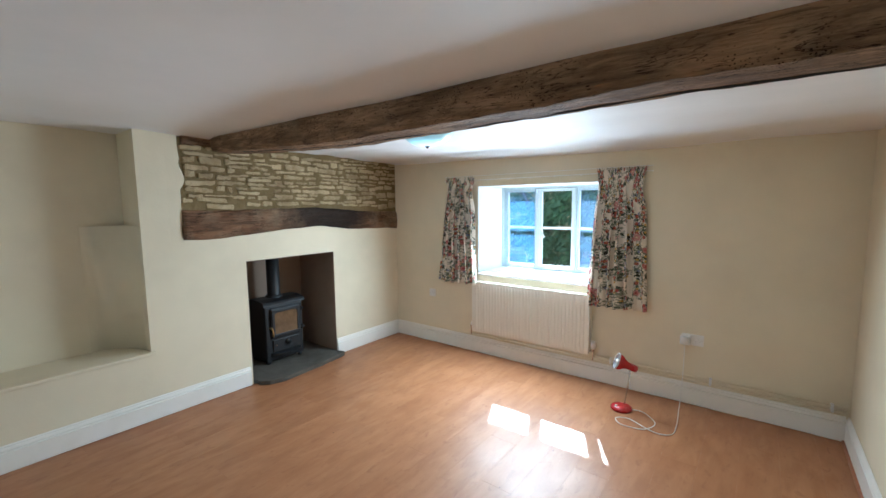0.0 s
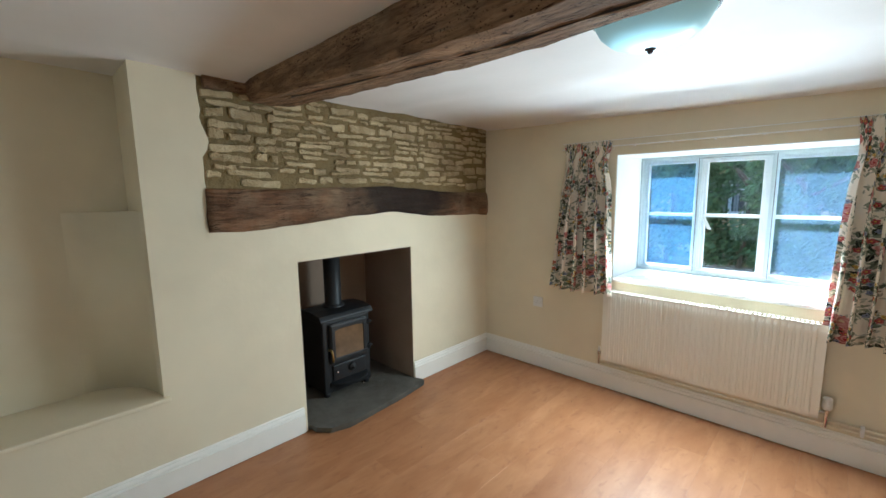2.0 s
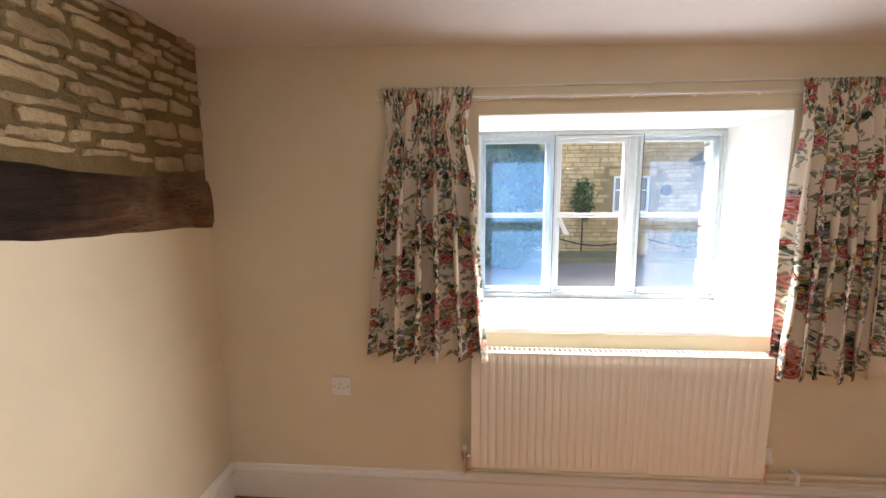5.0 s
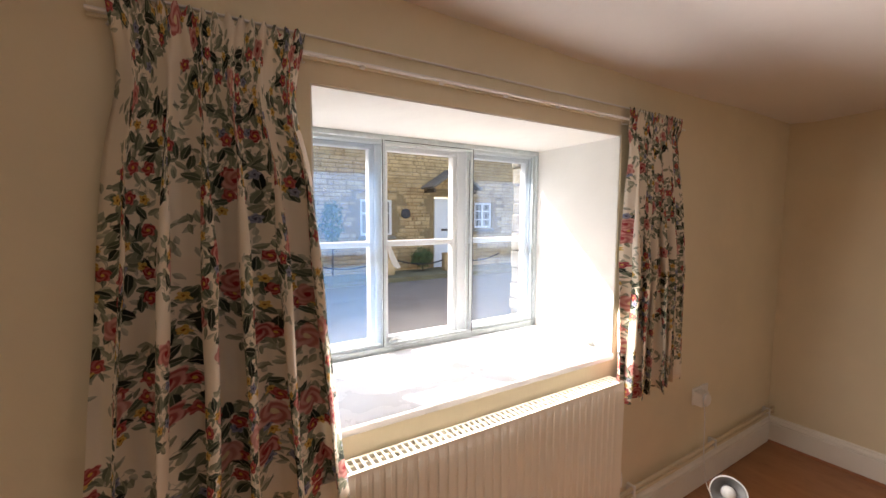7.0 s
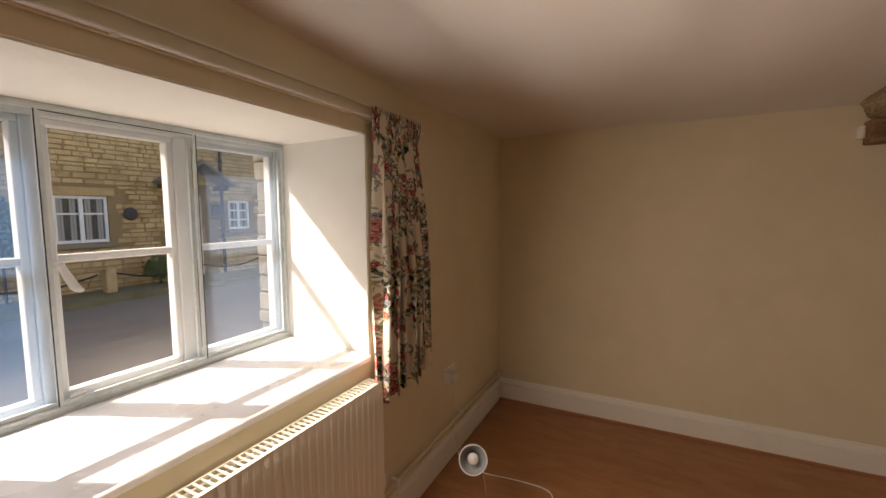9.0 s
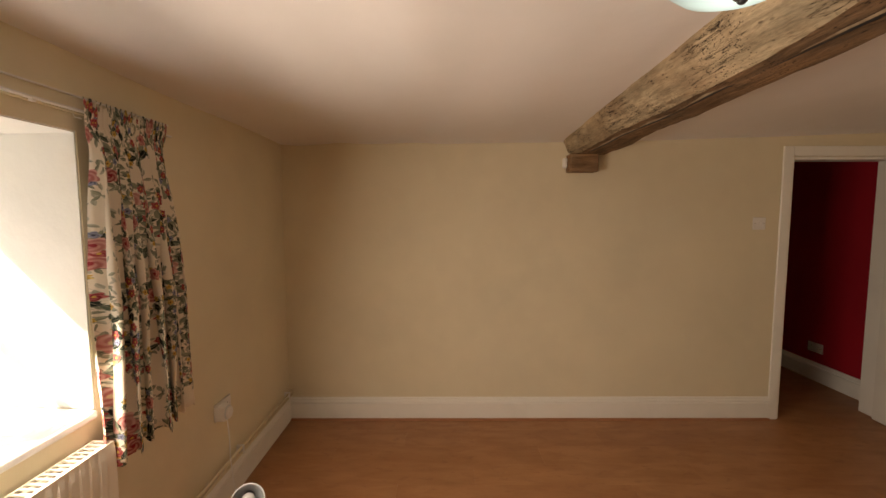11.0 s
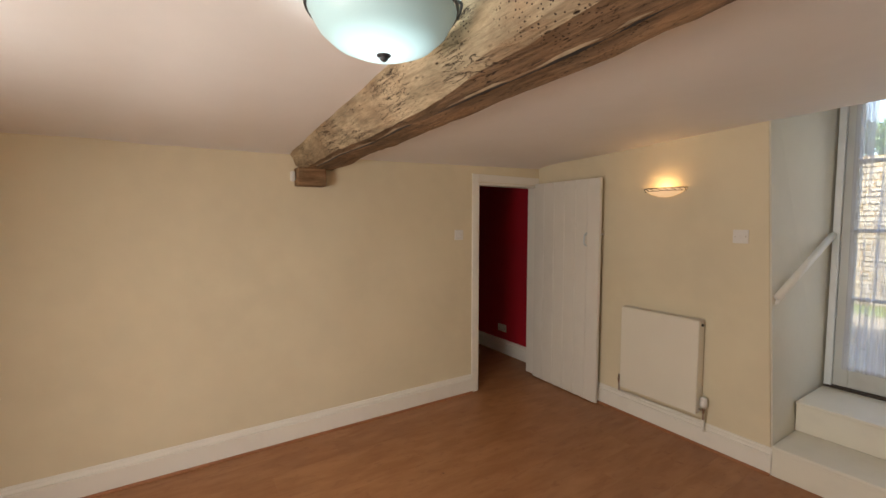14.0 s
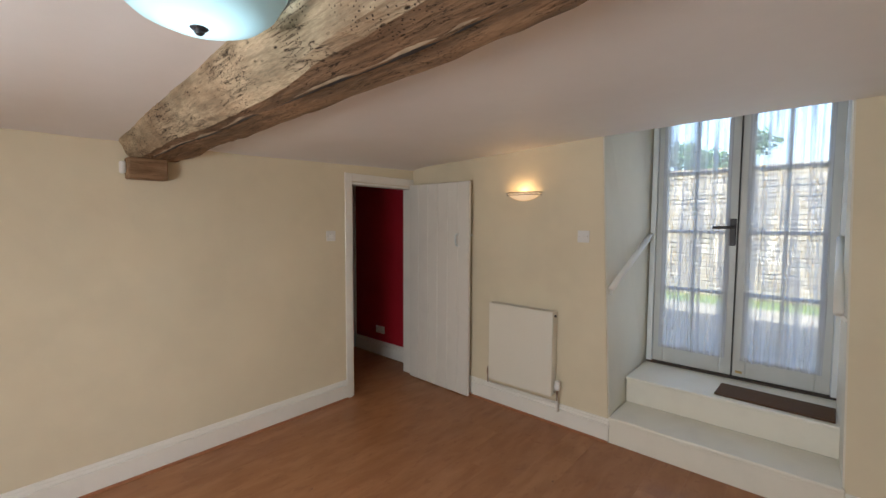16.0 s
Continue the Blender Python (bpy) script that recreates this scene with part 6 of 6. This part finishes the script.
def build_street():
    bm = bmesh.new()
    box(bm, -300, 300, -300, 300, -0.40, -0.16)
    structure("ground", bm, M_VERGE, "earth and grass ground", "ground")
    bm = bmesh.new()
    box(bm, -60, 60, 4.9, 11.2, -0.16, -0.14)
    structure("road", bm, M_ROAD, "grey asphalt village road", "road")
    bm = bmesh.new()
    box(bm, -60, 60, 4.50, 4.90, -0.16, -0.06)
    structure("pavement", bm, M_ROAD, "narrow asphalt pavement", "pavement")
    bm = bmesh.new()
    box(bm, -60, 60, 11.2, 12.3, -0.16, -0.04)
    structure("verge", bm, M_VERGE, "dry grassy verge before the house", "verge")
    yh = 12.3
    house = thing("stone_house", "two-storey honey-coloured stone cottage across the street", "house", (0, 0, 0))
    wins = [(1.09, 1.93, 0.88, 1.76, 2, (0.62,)), (4.50, 5.12, 1.02, 1.74, 2, (0.33, 0.66)), (-3.4, -2.5, 0.9, 1.8, 2, (0.62,)), (9.3, 10.2, 0.9, 1.8, 2, (0.62,))]
    ups = [(4.36, 5.30, 3.1, 4.0, 2, (0.5,)), (-0.2, 0.9, 3.25, 4.15, 2, (0.5,)), (1.6, 2.5, 3.3, 4.2, 2, (0.5,)), (9.2, 10.2, 3.2, 4.1, 2, (0.5,))]
    door = (3.15, 3.90, -0.05, 1.88)
    bm = bmesh.new()
    holes = [(w[0], w[1], w[2], w[3]) for w in wins + ups] + [door]
    xs = sorted({-9.0, 14.0, *[h[0] for h in holes], *[h[1] for h in holes]})
    for a, b in zip(xs, xs[1:]):
        segs = sorted([(h[2], h[3]) for h in holes if h[0] <= a and h[1] >= b])
        z = -0.15
        for s0, s1 in segs:
            box(bm, a, b, yh, yh + 0.3, z, s0)
            z = s1
        box(bm, a, b, yh, yh + 0.3, z, 4.9)
    part("wall", bm, M_HOUSEJOINT, house)
    for w in wins + ups:
        far_window(house, *w[:4], yh, w[4], w[5])
    for w in wins + ups:
        part("lintel", rounded(w[0] - 0.12, w[1] + 0.12, yh - 0.025, yh + 0.1, w[3], w[3] + 0.16, 0.01, 1), M_HOUSE, house, "long stone lintel")
    d = part("door", rounded(door[0] + 0.06, door[1] - 0.06, yh + 0.06, yh + 0.11, -0.04, door[3] - 0.06, 0.006, 1), M_FRAME, house, "white panelled front door")
    part("letter_plate", rounded(3.42, 3.63, yh + 0.045, yh + 0.06, 0.95, 1.01, 0.004, 1), M_DARK, d)
    bm = bmesh.new()
    for x0, x1, sgn in ((2.78, 3.525, 1), (3.525, 4.27, -1)):
        m = Matrix.Translation((x0 if sgn > 0 else x1, 0, 2.05)) @ Matrix.Rotation(-sgn * radians(33), 4, "Y")
        box(bm, 0 if sgn > 0 else -0.90, 0.90 if sgn > 0 else 0, yh - 0.62, yh, 0.0, 0.06, m)
    p = part("porch", bm, M_SLATEROOF, house, "small gabled stone-tiled porch hood")
    for x in (2.85, 4.12):
        part("porch_bracket", rounded(x, x + 0.08, yh - 0.5, yh, 1.96, 2.06, 0.01, 1), M_BARK, p)
    part("drainpipe", tube([(4.30, yh - 0.06, -0.1), (4.30, yh - 0.06, 4.85)], 0.04, 10), M_DARK, house, "black drainpipe", True)
    part("vent", rounded(0.03, 0.37, yh - 0.03, yh + 0.01, 3.12, 3.22, 0.01, 1), M_FRAME, house, "white wall vent")
    part("wall_plaque", lathe([(0, 0), (0.13, 0), (0.13, 0.02), (0.11, 0.03), (0, 0.03)], 24, pose(2.30, yh - 0.02, 1.42, 90)), M_DARK, house, "round black wall plaque")
    part("letter_box", rounded(4.02, 4.22, yh - 0.12, yh, 1.32, 1.62, 0.02, 2), M_DARK, house, "black wall letter box")
    bm = bmesh.new()
    vs = [bm.verts.new(q) for q in ((-9.2, yh - 0.3, 4.85), (14.2, yh - 0.3, 4.85), (14.2, yh + 4, 6.4), (-9.2, yh + 4, 6.4), (14.2, yh + 8, 4.85), (-9.2, yh + 8, 4.85))]
    bm.faces.new((vs[0], vs[1], vs[2], vs[3]))
    bm.faces.new((vs[3], vs[2], vs[4], vs[5]))
    bm.faces.new((vs[1], vs[4], vs[2]))
    bm.faces.new((vs[0], vs[3], vs[5]))
    part("roof", bm, M_SLATEROOF, house, "stone tiled roof")
    rubble(house, M_HOUSE, -9, 14, -0.14, 4.85, yh, 31, (0.2, 3.2, -0.14, 2.4), [(a - 0.1, b + 0.1, c - 0.1, e + 0.16) for a, b, c, e in holes], 0.06, 0.125, 0.13, 0.42)
    for x in (-2.2, -0.35, 1.62, 3.2, 5.6):
        p = thing("bollard", "low rough stone verge post with chain", "post", (x, 11.75, -0.04), "verge posts")
        part("post", rounded(-0.09, 0.09, -0.09, 0.09, 0.0, 0.46, 0.03, 2), M_HOUSE, p)
        sag = [(0.09 + 1.7 * k / 12, 0, 0.36 - 0.16 * math.sin(math.pi * k / 12)) for k in range(13)]
        part("chain", tube(sag, 0.018, 6), M_CHAIN, p, "black iron chain")
    rng = random.Random(5)
    leaf_cloud("box_bush", "small clipped green bush by the cottage wall", "bush", (2.62, 11.95, -0.04), (0.36, 0.28, 0.30), 0.36, 900, rng, 0.035)
    big_tree((-1.62, 10.55, -0.16), rng)
    hedge = thing("tall_hedge", "tall dense ivy-clad hedge along the far side of the road", "hedge", (-6.6, 10.9, -0.16))
    for k in range(7):
        part("stem", tube(smooth_path([(-4 + k * 1.35, 0.1, 0), (-3.9 + k * 1.35, 0, 1.6), (-4.1 + k * 1.3, 0.1, 2.2)], 4), 0.05, 6), M_BARK, hedge)
    V, F = [], []
    for k in range(70):
        c = (rng.uniform(-4.6, 3.9), rng.uniform(-0.25, 0.35), rng.uniform(0.2, 2.5))
        v, f = leaf_cards(c, (0.55, 0.40, 0.50), 420, rng, 0.06, 0.2)
        o = len(V)
        V += v
        F += [tuple(o + i for i in q) for q in f]
    me = bpy.data.meshes.new("foliage")
    me.from_pydata(V, [], F)
    me.materials.append(M_LEAF)
    new("foliage", me).parent = hedge
    leaf_cloud("climbing_plant", "sparse green climber on the cottage wall", "plant", (0.35, 12.15, -0.04), (0.32, 0.12, 0.62), 1.25, 500, rng, 0.05)
    leaf_cloud("hedge_bush", "low dark green shrubs at the tree foot", "bush", (-2.0, 11.2, -0.1), (1.7, 0.5, 0.38), 0.42, 2400, rng, 0.05)


def leaf_cards(centre, radii, count, rng, size, shell=0.55):
    verts, faces = [], []
    for _ in range(count):
        while True:
            p = Vector((rng.uniform(-1, 1), rng.uniform(-1, 1), rng.uniform(-1, 1)))
            r = p.length
            bump = 0.82 + 0.30 * noise.noise(p * 2.3 + Vector(centre))
            if shell < r < bump:
                break
        c = Vector((p.x * radii[0], p.y * radii[1], p.z * radii[2])) + Vector(centre)
        n = (p + Vector((rng.uniform(-0.8, 0.8), rng.uniform(-0.8, 0.8), rng.uniform(-0.4, 0.9)))).normalized()
        a = n.orthogonal().normalized()
        b = n.cross(a)
        s = size * rng.uniform(0.6, 1.4)
        o = len(verts)
        verts += [c - a * s, c - b * s * 0.45 + n * s * 0.12, c + a * s, c + b * s * 0.45 + n * s * 0.12]
        faces += [(o, o + 1, o + 2, o + 3)]
    return [tuple(v) for v in verts], faces


def leaf_cloud(name, label, category, loc, radii, lift, count, rng, size):
    t = thing(name, label, category, loc)
    part("stem", tube([(0, 0, 0), (0.01, 0, lift)], 0.02, 6), M_BARK, t)
    v, f = leaf_cards((0, 0, lift), radii, count, rng, size, 0.35)
    me = bpy.data.meshes.new("leaves")
    me.from_pydata(v, [], f)
    me.materials.append(M_LEAF)
    ob = new("leaves", me)
    ob.parent = t


def big_tree(loc, rng):
    t = thing("ivy_tree", "dense rounded dark green evergreen beside the road", "tree", loc)
    prof = [(0.20, 0), (0.16, 0.4), (0.12, 1.0), (0.08, 1.7), (0.03, 2.3), (0, 2.4)]
    part("trunk", lathe(prof, 10), M_BARK, t, "", True)
    for k in range(8):
        a, z = k * 2.4, 0.5 + 0.18 * k
        q = (0.70 * math.cos(a), 0.70 * math.sin(a), z + 0.4)
        part("limb", tube(smooth_path([(0, 0, z), (q[0] * 0.5, q[1] * 0.5, z + 0.2), q], 4), 0.03, 6), M_BARK, t)
    V, F = [], []
    for k in range(46):
        a, z = rng.uniform(0, 6.28), rng.uniform(0.30, 2.45)
        rad = 0.80 * math.sqrt(max(0.05, 1 - (max(0.0, z - 1.2) / 1.35) ** 2)) * rng.uniform(0.3, 1.0)
        v, f = leaf_cards((rad * math.cos(a), rad * math.sin(a), z), (0.38, 0.38, 0.34), 640, rng, 0.05, 0.2)
        o = len(V)
        V += v
        F += [tuple(o + i for i in q) for q in f]
    me = bpy.data.meshes.new("crown")
    me.from_pydata(V, [], F)
    me.materials.append(M_LEAF)
    ob = new("crown", me)
    ob.parent = t


def build_garden():
    bm = bmesh.new()
    box(bm, -30, 30, -30, -1.40, -0.16, 0.30)
    structure("garden_lawn", bm, M_GRASS, "green garden lawn behind the house", "lawn")
    bm = bmesh.new()
    box(bm, -7.0, 4.5, -4.9, -1.40, 0.30, 0.34)
    structure("terrace", bm, M_GARDENSTONE, "pale stone terrace outside the garden doors", "paving")
    w = thing("garden_wall", "pale dry stone garden wall beyond the lawn", "garden wall", (0, 0, 0))
    bm = bmesh.new()
    box(bm, -14, 12, -6.4, -6.0, 0.3, 2.50)
    part("core", bm, M_MORTAR, w)
    rubble(w, M_GARDENSTONE, -14, 12, 0.3, 2.46, -6.0, 77, (-3.6, 0.6, 0.3, 2.46), [], 0.05, 0.11, 0.14, 0.42, 1)
    rng = random.Random(9)
    for k, (x, y, s) in enumerate(((-5.0, -13.0, 1.0), (0.5, -14.5, 1.2), (-9, -15, 1.3))):
        t = thing("garden_tree", "leafy green garden tree behind the wall", "tree", (x, y, 0.3), "garden trees")
        part("trunk", lathe([(0.2, 0), (0.14, 1.5), (0.08, 3.2), (0, 4.0)], 8), M_BARK, t, "", True)
        V, F = [], []
        for q in range(14):
            a, z, r = rng.uniform(0, 6.28), rng.uniform(2.2, 4.4), rng.uniform(0.2, 1.5)
            v, f = leaf_cards((r * math.cos(a), r * math.sin(a), z), (0.75, 0.75, 0.55), 260, rng, 0.10, 0.2)
            o = len(V)
            V += v
            F += [tuple(o + i for i in p) for p in f]
        me = bpy.data.meshes.new("crown")
        me.from_pydata(V, [], F)
        me.materials.append(M_LEAF)
        ob = new("crown", me)
        ob.parent = t
    # added shell for the rest of the cottage, seen by nobody, keeps daylight out
    bm = bmesh.new()
    box(bm, -4.2, 2.85, -1.4, 4.5, 2.71, 2.85)
    box(bm, -4.35, -4.16, -1.4, 4.5, -0.16, 2.85)
    box(bm, 2.86, 2.95, -1.4, 4.5, -0.16, 2.85)
    box(bm, 0.72, 2.85, 4.3, 4.5, -0.16, 2.7)
    box(bm, 0.60, 2.85, -1.4, -1.2, -0.16, 2.7)
    structure("outer_shell", bm, M_GARDENSTONE, "unseen outer shell that keeps daylight out of the cottage", "wall")


build_walls()
build_ceiling()
build_fireplace()
build_skirting()
build_beam()
build_lintel()
build_stone_edge()
build_window()
build_hall_door()
build_garden_doors()
build_stove()
build_curtains()
build_fixtures()
build_lights()
build_red_lamp()
build_crumbs()
build_street()
build_garden()
build_stonework()
build_floor()
